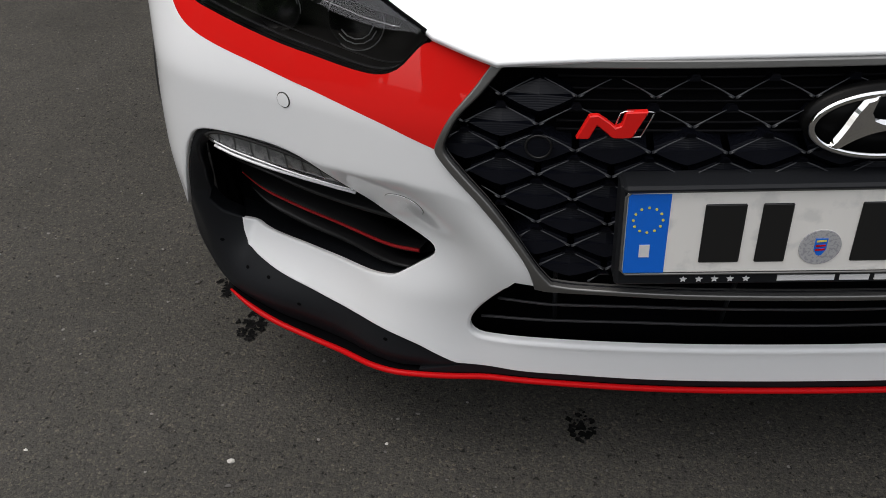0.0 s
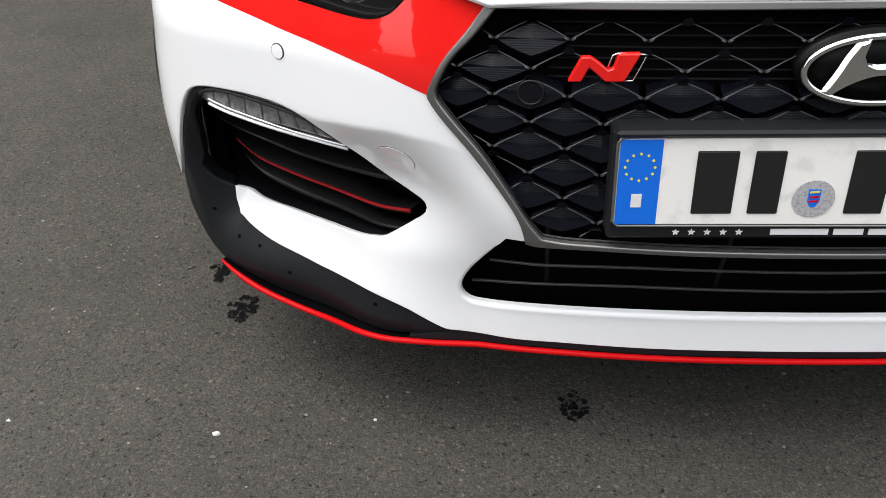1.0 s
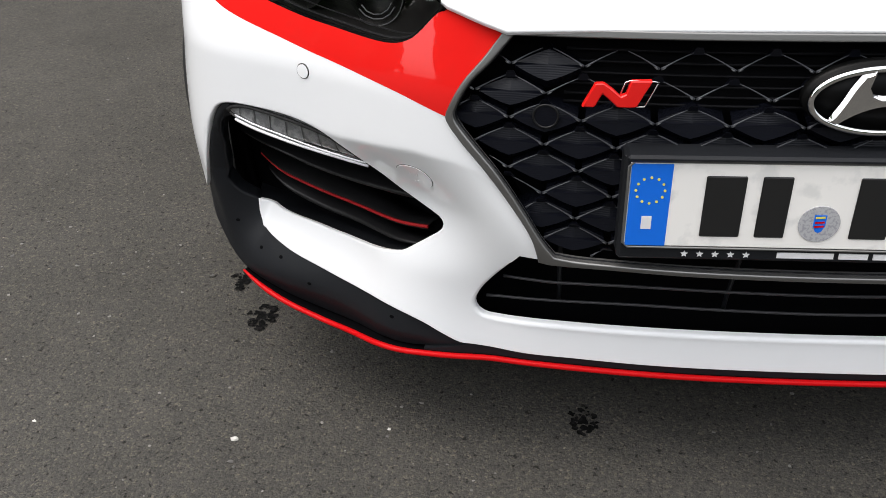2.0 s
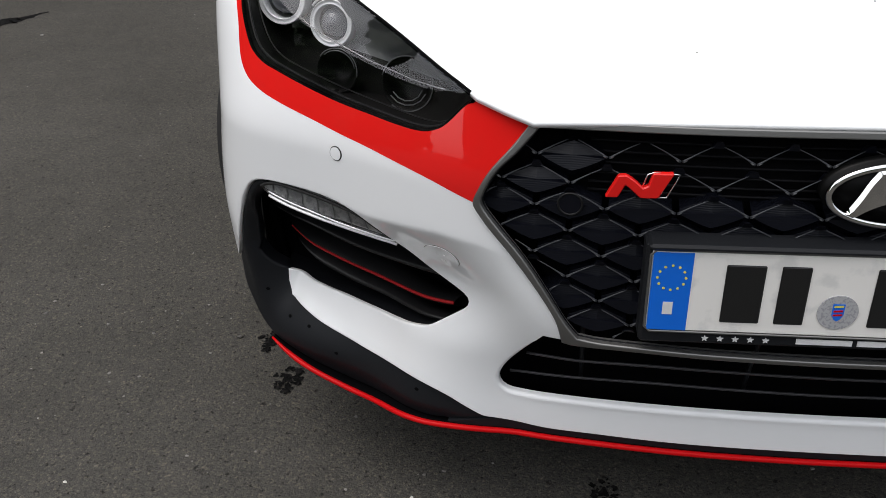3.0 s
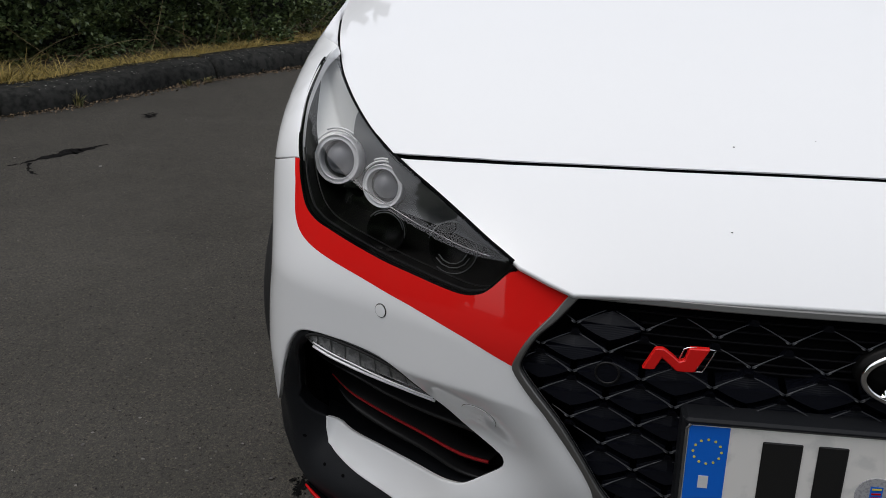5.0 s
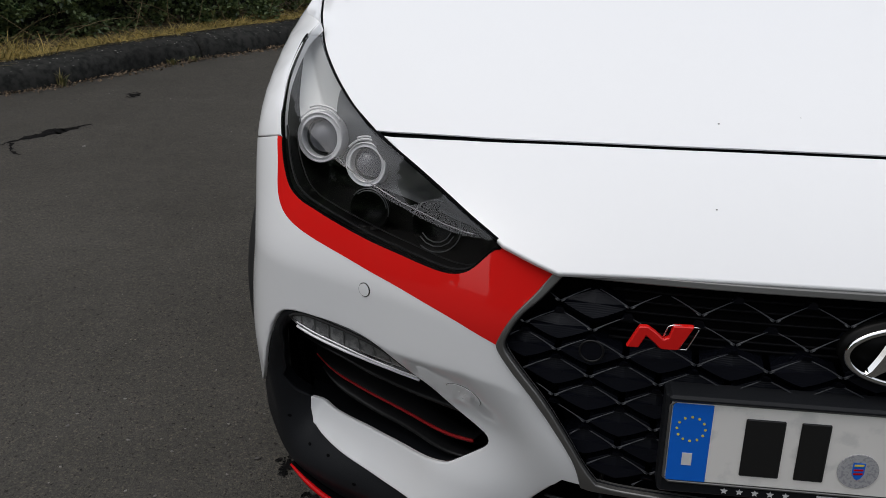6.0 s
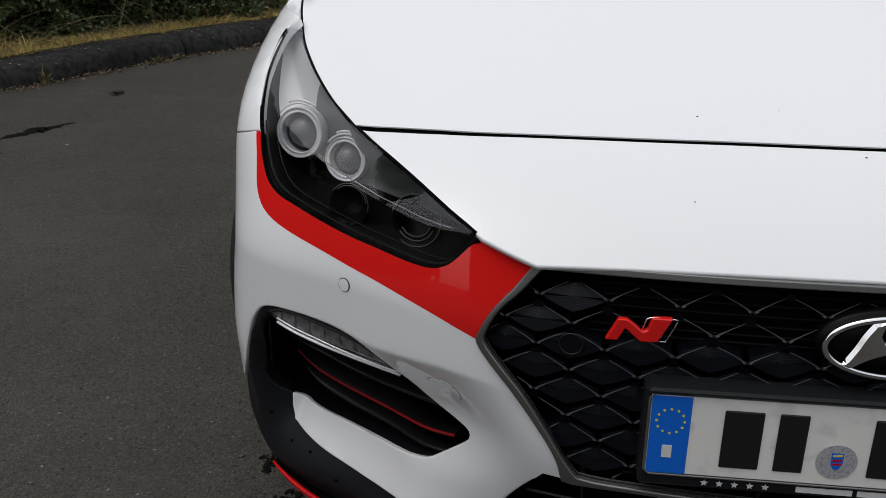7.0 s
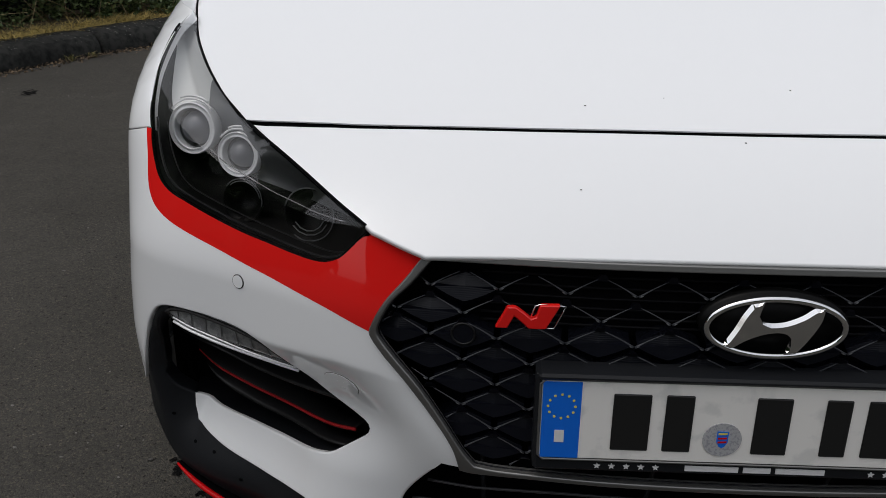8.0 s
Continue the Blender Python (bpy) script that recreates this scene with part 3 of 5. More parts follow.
    for lift, rad in ((0.0, 0.0021), (0.0060, 0.0011)):
        edge = curve_points([(side * a, b + lift) for a, b in DRL[9:15]], 0.008)
        vs, fs = tube(fascia_in(-0.0005)(edge[:, 0], edge[:, 1]), rad, 6)
        part("chrome_edge", mesh_of(vs, fs, RINGMAT), RINGMAT, drl)
    edge = curve_points([(side * a, b) for a, b in DRL[:10]], 0.008)
    vs, fs = tube(fascia_in(0.0035)(edge[:, 0], edge[:, 1] - .0016), 0.0024, 6)
    part("gasket", mesh_of(vs, fs, RUBBER), RUBBER, drl)
    low_z, high_z = DRL[:9:-1], DRL[3:10][::-1]
    for s in np.linspace(.635, .785, 7):
        z0 = float(np.interp(s, [q[0] for q in low_z[::-1]], [q[1] for q in low_z[::-1]]))
        z1 = float(np.interp(s, [q[0] for q in high_z], [q[1] for q in high_z]))
        vs, fs = tube(fascia_in(0.0055)(np.full(4, side * s), np.linspace(z0 + .002, z1 - .003, 4)), 0.0009, 5)
        part("divider", mesh_of(vs, fs, GREY), GREY, drl)
    # parking sensor and tow eye cover
    def disc(name, e, z, rad, mat, lab, ring, wide=1.0):
        w_ = np.linspace(0, 2 * np.pi, 40, endpoint=False)
        loop = [(side * e + rad * wide * math.cos(a), z + rad * math.sin(a)) for a in w_]
        d = part(name, skin([loop], A, min(rad, .006), out=0.0012, depth=0.003, mat=mat, step=0.02), mat, car, lab)
        path = A(np.array([p[0] for p in loop]), np.array([p[1] for p in loop]))
        vs, fs = tube(path, ring, 5, True)
        part("seam", mesh_of(vs, fs, SEAM), SEAM, d)
    disc("parking_sensor", .665, .555, .0085, WHITE, "small round white parking sensor", 0.0013)
    disc("tow_cover", 0.5197, 0.4426, .0185, WHITE, "round white towing eye cover", 0.0006, 1.45)
    for de, dz in ((-.004, .003), (.006, .0035), (-.001, -.008), (.004, -.009)):
        q = A(np.array([side * (0.5197 + de)]), np.array([0.4426 + dz]))[0]
        bm = bmesh.new()
        bmesh.ops.create_icosphere(bm, subdivisions=1, radius=.0011, matrix=Matrix.Translation(q + np.array([0, -.0016, .0006])))
        part("water_drop", bm, PRINT, car)
    # near-black discs stand for the shade in the drain holes
    for e, z in DRAINS:
        ww = np.linspace(0, 2 * np.pi, 10, endpoint=False)
        loop = [(side * e + .0034 * math.cos(a), z + .0024 * math.sin(a)) for a in ww]
        part("drain_hole", skin([loop], flap_surface, .003, out=.0006, depth=.002, mat=DEEP), DEEP, car)

    # added box, its near-black colour stands for shade deep in the duct
    box_part("duct_box", (-.825 if side < 0 else .56, .37, .20), (-.56 if side < 0 else .825, .50, .54), DEEP, car, 0.02, "near-black box added as the shade behind the air duct")

# splitter and red lip
strip = both([(a, b - .0005) for a, b in WHITE_LOW[:-1]] + [(.46, .197), (.452, .1935), (.515, .184)] + LIP[5::-1])
part("splitter", skin([strip], A, 0.02, mat=BLACK, out=-0.002, depth=0.03), BLACK, car, "matt black front splitter")
lip = curve_points([(-a, b) for a, b in LIP[:0:-1]] + LIP, 0.012)
vs, fs = tube(A(lip[:, 0], lip[:, 1] - .002) + np.array([0, -.003, 0]), np.interp(np.abs(lip[:, 0]), [.80, .855], [.0044, .0018]), 10, squash=0.9)
part("lip", mesh_of(vs, fs, RED_TRIM), RED_TRIM, car, "thin red lip along the splitter")
p0 = A(lip[:, 0], lip[:, 1] - .004)
vs = np.concatenate([p0, p0 * [0.9, 1, 1] + [0, .30, .01]])
n = len(p0)
part("undertray", mesh_of(vs, [(i, i + 1, n + i + 1, n + i) for i in range(n - 1)], DEEP), DEEP, car, "black undertray")

# lower grille bars
for z, e in ((.3035, .405), (.2660, .428)):
    s = np.linspace(-e, e, 60)
    rise = np.interp(np.abs(s), [0, .05, .23, .41], [0, .001, .0055, -.002])
    for r in range(6):
        rise[1:-1] = (rise[:-2] + 2 * rise[1:-1] + rise[2:]) / 4
    vs, fs = tube(fascia_in(0.016)(s, z + rise), .0019, 6)
    part("grille_bar", mesh_of(vs, fs, GRILLE_BAR), GRILLE_BAR, car, "thin dark grey bar across the lower grille")
for s in (-.33, -.11, .11, .33):
    zz = np.linspace(.24, .35, 6)
    vs, fs = tube(fascia_in(0.045)(np.full(6, s), zz), 0.003, 6)
    part("grille_post", mesh_of(vs, fs, BLACK), BLACK, car)

# grille: metal ring, backing, lattice
part("grille_frame", skin([both(RING_OUT), both(RING_IN)], A, 0.004, out=0.005, depth=0.010, mat=SATIN, step=0.005, roll=lambda a, b: .0026 if b < .62 else .0014), SATIN, car, "satin grey metal frame round the grille")
for line, shut in ((both(RING_IN), True),):
    ln = curve_points(line, 0.01, shut)
    vs, fs = tube(fascia_in(0.0030)(ln[:, 0], ln[:, 1]), .0012, 6, shut)
    part("grille_frame_edge", mesh_of(vs, fs, GLOSS), GLOSS, car, "black inner edge of the grille frame")
# the backing sheet's near-black colour stands for shade behind the lattice
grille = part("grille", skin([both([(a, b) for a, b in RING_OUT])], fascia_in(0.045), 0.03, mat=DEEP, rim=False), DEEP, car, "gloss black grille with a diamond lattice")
inner = curve_points(both(RING_IN), 0.01, True)
DX, DZ = 0.0392, 0.0302
bars, pads, chins, knots = [], [], [], []
node = lambda i, j: (i * DX, 0.6020 - j * DZ)
f_bar, f_neck = fascia_in(0.008), fascia_in(0.015)
for j in range(-1, 10):
    for i in range(-13, 14):
        if (i + j) % 2:
            continue
        a = np.array(node(i, j))
        if abs(a[0]) < .27 and a[1] < .40:
            continue
        # two arms that rise from each knot to the necks of the row above
        for di in (-1, 1):
            b = a + np.array([di * DX * .86, DZ * .52])
            pts = [a + (b - a) * u for u in np.linspace(0.03, 1, 9)]
            keep = [p for p in pts if inside(inner, np.array([p]))[0]]
            if len(keep) > 2:
                q = np.array(keep)
                u = np.linspace(0, 1, len(q))
                pos = f_bar(q[:, 0], q[:, 1]) + np.column_stack([0 * u, 0.006 * u**2, 0.0015 * np.sin(np.pi * u)])
                bars.append(tube(pos, 0.0006 + 0.0010 * (1 - u)**4, 6))
        if inside(inner, np.array([a]))[0]:
            for di in (-1, 1):
                c = f_bar(a[:1] + di * .0034, a[1:] + .0012)[0]
                bm = bmesh.new()
                bmesh.ops.create_icosphere(bm, subdivisions=1, radius=0.0017, matrix=Matrix.Translation(c) @ Matrix.Rotation(-di * .5, 4, "Y") @ Matrix.Diagonal((2.0, 1, 0.85, 1)))
                knots.append((np.array([v.co[:] for v in bm.verts]), [tuple(v.index for v in f.verts) for f in bm.faces]))
                bm.free()
            # tapered tab under the knot
            q = np.array([(a[0] - .0034, a[1] - DZ * .26), (a[0] + .0034, a[1] - DZ * .26), (a[0] + .0072, a[1] - DZ * .50), (a[0] - .0072, a[1] - DZ * .50)])
            P = np.concatenate([f_bar(q[:2, 0], q[:2, 1]) + [0, .002, 0], f_neck(q[2:, 0], q[2:, 1])])
            pads.append((np.concatenate([P, P + [0, .012, -.004]]), [(3, 2, 1, 0), (0, 1, 5, 4), (1, 2, 6, 5), (2, 3, 7, 6), (3, 0, 4, 7)]))
        # ribbed pad in the cell below the tab, and a smooth chin that falls away under it
        cen = np.array(node(i, j + 1))
        open_cell = abs(cen[0]) < .32 and cen[1] > .560
        if inside(inner, np.array([cen]))[0] and not open_cell:
            k = np.linspace(-1, 1, 9)
            low = np.column_stack([cen[0] + DX * .90 * k, cen[1] + DZ * (-.06 - .50 * (1 - np.abs(k)**1.25))])
            top = np.column_stack([cen[0] + DX * .90 * k[::-1], cen[1] + DZ * (.02 + .50 * (1 - np.abs(k)**1.1))])
            chin = np.column_stack([cen[0] + DX * .93 * k, cen[1] + DZ * (-.46 - .46 * (1 - np.abs(k)))])
            P = np.concatenate([fascia_in(.0125)(low[:, 0], low[:, 1]), fascia_in(.021)(top[:, 0], top[:, 1])])
            c3 = fascia_in(.0155)(np.array([cen[0]]), np.array([cen[1]]))
            foot = fascia_in(.029)(chin[:, 0], chin[:, 1])
            wall = fascia_in(.040)(np.concatenate([top[:, 0], chin[:, 0]]), np.concatenate([top[:, 1] + DZ * .16, chin[:, 1]]))
            fs_ = [(m, m + 1, 18) for m in range(8)] + [(m, m + 1, 18) for m in range(9, 17)] + [(8, 9, 18), (17, 0, 18)]
            pads.append((np.concatenate([P, c3]), fs_))
            chins.append((np.concatenate([P[:9], foot, P[9:], wall]), [(m + 1, m, 9 + m, 10 + m) for m in range(8)] + [(18 + m + 1, 18 + m, 27 + m, 28 + m) for m in range(8)]))
for name, got, mat, lab in (("lattice", bars, BARGREY, "thin grey lattice bars"), ("lattice_knot", knots, KNOT, ""), ("facet", pads, NAVY, "gloss black ribbed facets behind the lattice"), ("chin", chins, GRILLE_GLOSS, "smooth black undersides of the facets")):
    vs, fs = joined(got)
    tagged(part(name, mesh_of(vs, fs, mat, smooth_faces=name == "lattice"), mat, grille, lab), kind="stuff")

# louvres behind the open cells, and a round sensor cover
for z in np.arange(.556, .634, .0125):
    s = np.linspace(-.335, .335, 30)
    vs, fs = tube(fascia_in(0.034)(s, np.full(30, z)), 0.0016, 6)
    part("louvre", mesh_of(vs, fs, LOUVRE), LOUVRE, grille)
loop = [(-.352 + .0135 * math.cos(a), .545 + .0135 * math.sin(a)) for a in np.linspace(0, 2 * np.pi, 28, endpoint=False)]
disc_ob = part("sensor_cover", skin([loop], fascia_in(.010), .012, mat=NAVY, depth=.01), NAVY, grille, "round black sensor cover behind the lattice")
vs, fs = tube(fascia_in(.0095)(np.array([q[0] for q in loop]), np.array([q[1] for q in loop])), .0013, 6, True)
part("rim", mesh_of(vs, fs, SLAT), SLAT, disc_ob)

# oval emblem
EMB = Vector((-.007, 0.010, 0.5763))


def oval(a, b, y, n=72):
    t = np.linspace(0, 2 * np.pi, n, endpoint=False)
    return np.column_stack([a * np.cos(t), np.full(n, y), b * np.sin(t)])


emblem = part("emblem", mesh_of(np.concatenate([oval(.0815, .0402, .006), oval(.0815, .0402, .02), [[0, .006, 0]]]) + np.array(EMB), [(i, (i + 1) % 72, 72 + (i + 1) % 72, 72 + i) for i in range(72)] + [((i + 1) % 72, i, 144) for i in range(72)], HOUSING), HOUSING, car, "oval chrome emblem on a black dish")
vs, fs = tube(oval(.0752, .0347, 0) + np.array(EMB), 0.0038, 10, True, squash=1.0)
part("emblem_ring", mesh_of(vs, fs, CHROME), CHROME, emblem)


def slab(outline, y0, y1, bevel=0.0012):
    """A flat plate with the outline (x, z), from y0 (front) to y1."""
    bm = bmesh.new()
    f = bm.faces.new([bm.verts.new((x, y1, z)) for x, z in outline])
    r = bmesh.ops.extrude_face_region(bm, geom=[f])
    bmesh.ops.translate(bm, vec=(0, y0 - y1, 0), verts=[g for g in r["geom"] if isinstance(g, bmesh.types.BMVert)])
    bmesh.ops.recalc_face_normals(bm, faces=bm.faces)
    if bevel:
        bmesh.ops.bevel(bm, geom=list(bm.edges), offset=bevel, segments=1, affect="EDGES")
    return bm


# slanted letter-like mark inside the ring: dark mirror faces, bright upper bevels
mark = [(-.0626, .5553), (-.0518, .5757), (-.0444, .5925), (-.0361, .6064), (-.0229, .6102), (-.0255, .5994), (-.0269, .5919), (-.0224, .5845), (-.0130, .5827), (.0029, .5850), (.0199, .5929), (.0321, .6021), (.0424, .6031), (.0408, .5883), (.0350, .5743), (.0262, .5589), (.0189, .5488), (.0054, .5477), (.0089, .5584), (.0093, .5654), (.0051, .5699), (-.0033, .5719), (-.0173, .5701), (-.0310, .5652), (-.0424, .5590), (-.0519, .5521)]
mark = curve_points(mark[::-1], .004, True, 35)
n = len(mark)
d = np.roll(mark, -1, 0) - np.roll(mark, 1, 0)
d /= np.linalg.norm(d, axis=1)[:, None]
inw = np.column_stack([-d[:, 1], d[:, 0]])
if inside(mark, mark[:1] + inw[:1] * .001)[0] == 0:
    inw = -inw
edge = np.array([.0042 if o[1] < -.25 and o[0] > -.2 else .0008 for o in inw])
edge = (edge + np.roll(edge, 1) + np.roll(edge, -1)) / 3
low = np.column_stack([mark[:, 0], np.full(n, .0085), mark[:, 1]])
mid = mark + inw * edge[:, None]
top = np.column_stack([mid[:, 0], np.full(n, .0050), mid[:, 1]])
bm = bmesh.new()
a = [bm.verts.new(q) for q in low]
b = [bm.verts.new(q) for q in top]
for i in range(n):
    bm.faces.new((a[i], a[(i + 1) % n], b[(i + 1) % n], b[i]))
bm.faces.new(b)
bmesh.ops.recalc_face_normals(bm, faces=bm.faces)
part("emblem_mark", bm, CHROME, emblem, "slanted chrome mark")


# red slanted badge on the grille
badge = part("badge", slab(curve_points([(-.2575, .5655), (-.268, .5650), (-.277, .5655), (-.286, .574), (-.2935, .5805), (-.301, .5655), (-.3145, .5655), (-.3015, .5915), (-.2925, .5918), (-.283, .585), (-.2745, .5775), (-.2690, .5800), (-.2650, .5945), (-.2425, .5948)][::-1], 0.004, True, 30), 0.012, 0.020), RED, car, "slanted red badge with a chrome edge")
line = [(-.2745, .580), (-.2705, .592), (-.2655, .594), (-.236, .5925), (-.2485, .565), (-.2575, .565)]
vs, fs = tube([(x, .016, z) for x, z in curve_points(line, 0.004)], 0.0009, 6)
part("badge_edge", mesh_of(vs, fs, CHROME), CHROME, badge)

# number plate
plate = part("plate_holder", slab([(-.266, .388), (.266, .388), (.266, .519), (-.266, .519)], -0.002, 0.03, 0.004), BLACK, car, "black plastic number plate holder")
part("plate", slab([(-.2595, .408), (.2595, .408), (.2595, .5105), (-.2595, .5105)], -0.005, 0.0, 0.0015), PLATE, plate, "white number plate")
part("plate_band", slab([(-.2585, .409), (-.2145, .409), (-.2145, .5095), (-.2585, .5095)], -0.0056, -0.004, 0.0003), BLUE, plate, "blue band at the end of the plate")
rim = curve_points([(-.255, .4065), (.255, .4065), (.261, .4125), (.261, .506), (.255, .512), (-.255, .512), (-.261, .506), (-.261, .4125)], 0.02, True)
vs, fs = tube([(x, -.0045, z) for x, z in rim], 0.0016, 6, True)
part("plate_rim", mesh_of(vs, fs, SATIN), SATIN, plate, "thin metal edge round the plate")
part("ledge", slab([(-.264, .5125), (.264, .5125), (.264, .5205), (-.264, .5205)], -0.010, 0.02, 0.003), BLACK, plate)
for k in range(12):
    a = radians(30 * k)
    part("star", slab([(-.2365 + .0155 * math.sin(a) + .0016 * math.cos(b), .478 + .0155 * math.cos(a) + .0016 * math.sin(b)) for b in np.linspace(0, 2 * np.pi, 7)[:-1]], -0.0062, -0.005, 0), YELLOW, plate)
part("plate_bar", slab([(-.243, .4305), (-.232, .4305), (-.232, .4465), (-.243, .4465)], -0.0062, -0.005, 0), PRINT, plate)
for x0, x1 in ((-.1785, -.136), (-.1195, -.088), (-.0188, .0205), (.058, .0865), (.104, .136), (.150, .182)):
    part("plate_bar", slab([(x0, .4225), (x1, .4225), (x1, .4965), (x0, .4965)], -0.0066, -0.005, 0.0012), INK, plate)
part("plate_seal", slab([(-.0525 + .0222 * math.cos(a), .4405 + .0222 * math.sin(a)) for a in np.linspace(0, 2 * np.pi, 33)[:-1]], -0.0064, -0.005, 0.0003), SEAL, plate, "round grey seal")
for z0 in (.4475, .4415, .4365):
    part("seal_stripe", slab([(-.0575, z0), (-.0475, z0 + .0008), (-.0475, z0 + .003), (-.0575, z0 + .0022)], -0.0073, -0.0066, 0), RED_TRIM if z0 < .447 else YELLOW, plate)
part("seal_mark", slab([(-.0590, .452), (-.0590, .438), (-.0555, .4315), (-.0525, .430), (-.0495, .4315), (-.046, .438), (-.046, .452)][::-1], -0.0068, -0.006, 0), BLUE, plate)
for k in range(5):
    for sg in (-1, 1):
        x = sg * (.191 - .017 * k)
        pts = [(x + (.0042 if m % 2 == 0 else .0019) * math.sin(m * math.pi / 5), .3975 + (.0042 if m % 2 == 0 else .0019) * math.cos(m * math.pi / 5)) for m in range(10)]
        part("holder_star", slab(pts[::-1], -0.0032, -0.0015, 0), PRINT, plate)
for x0, x1 in ((-.0895, -.028), (-.0225, .009), (.0145, .0705)):
    part("holder_bar", slab([(x0, .3945), (x1, .3945), (x1, .4015), (x0, .4015)], -0.0032, -0.0015, 0), PRINT, plate)

# bonnet and the fixed cover in front of it
GAP = [(0, 0.196), (0.152, 0.197), (0.285, 0.198), (0.424, 0.2025), (0.496, 0.2072), (0.5361, 0.2138), (0.5724, 0.2228), (0.6129, 0.2338), (0.6410, 0.2430)]
EDGE = [(0.6773, 0.2983), (0.704, 0.344), (0.7356, 0.4084), (0.7693, 0.4914), (0.7987, 0.5878), (0.8176, 0.6601), (0.8376, 0.7579), (0.8535, 0.8698), (0.8659, 0.9604), (0.876, 1.0537)]
slit = lambda a: .0032 + .0012 * float(smooth(.38, .62, np.array(a)))
hood = [(a, b + slit(a)) for a, b in GAP] + EDGE + [(.80, 1.06), (.5, 1.10), (0, 1.12)]
part("bonnet", skin([both(hood)], bonnet, 0.02, mat=WHITE, depth=0.0014, corner=25, roll=lambda a, b: .0008), WHITE, car, "smooth white bonnet")
cover = [(0, 0.0325), (0.394, 0.033), (0.424, 0.0445), (0.458, 0.06), (0.4972, 0.0937), (0.5364, 0.1319), (0.5866, 0.1845), (0.6286, 0.2348)] + [(a, b - slit(a)) for a, b in GAP[::-1][1:]]
part("front_cover", skin([both(cover)], bonnet, 0.015, mat=WHITE, depth=0.003, corner=15, roll=lambda a, b: float(np.interp(b - .34 * max(abs(a) - .42, 0), [.12, .17], [.0032, .0008]))), WHITE, car, "white panel between bonnet and grille")
for x, y, r in ((-.205, .243, .0016), (.06, .281, .0014), (-.016, .182, .0016), (-.218, .11, .0013), (-.104, .26, .0009)):
    bm = bmesh.new()
    c = bonnet(x, y)[0]
    bmesh.ops.create_icosphere(bm, subdivisions=1, radius=r, matrix=Matrix.Translation(c) @ Matrix.Diagonal((1, 1.3, .4, 1)))
    part("dirt_speck", bm, SEAM, car)
seal = curve_points([(-a, b) for a, b in GAP[-2:0:-1]] + GAP[:-1], 0.02)
vs, fs = tube(bonnet(seal[:, 0], seal[:, 1]) + [0, .012, -.0095], 0.0085, 8)
part("bonnet_seal", mesh_of(vs, fs, DEEP), DEEP, car, "black rubber seal")
for side in (-1, 1):
    ln = curve_points([(side * a, b) for a, b in EDGE[6:]], 0.02)
    vs, fs = tube(bonnet(ln[:, 0], ln[:, 1]) + [-side * .004, .002, -.015], 0.006, 6)
    part("lamp_seal", mesh_of(vs, fs, DEEP), DEEP, car)


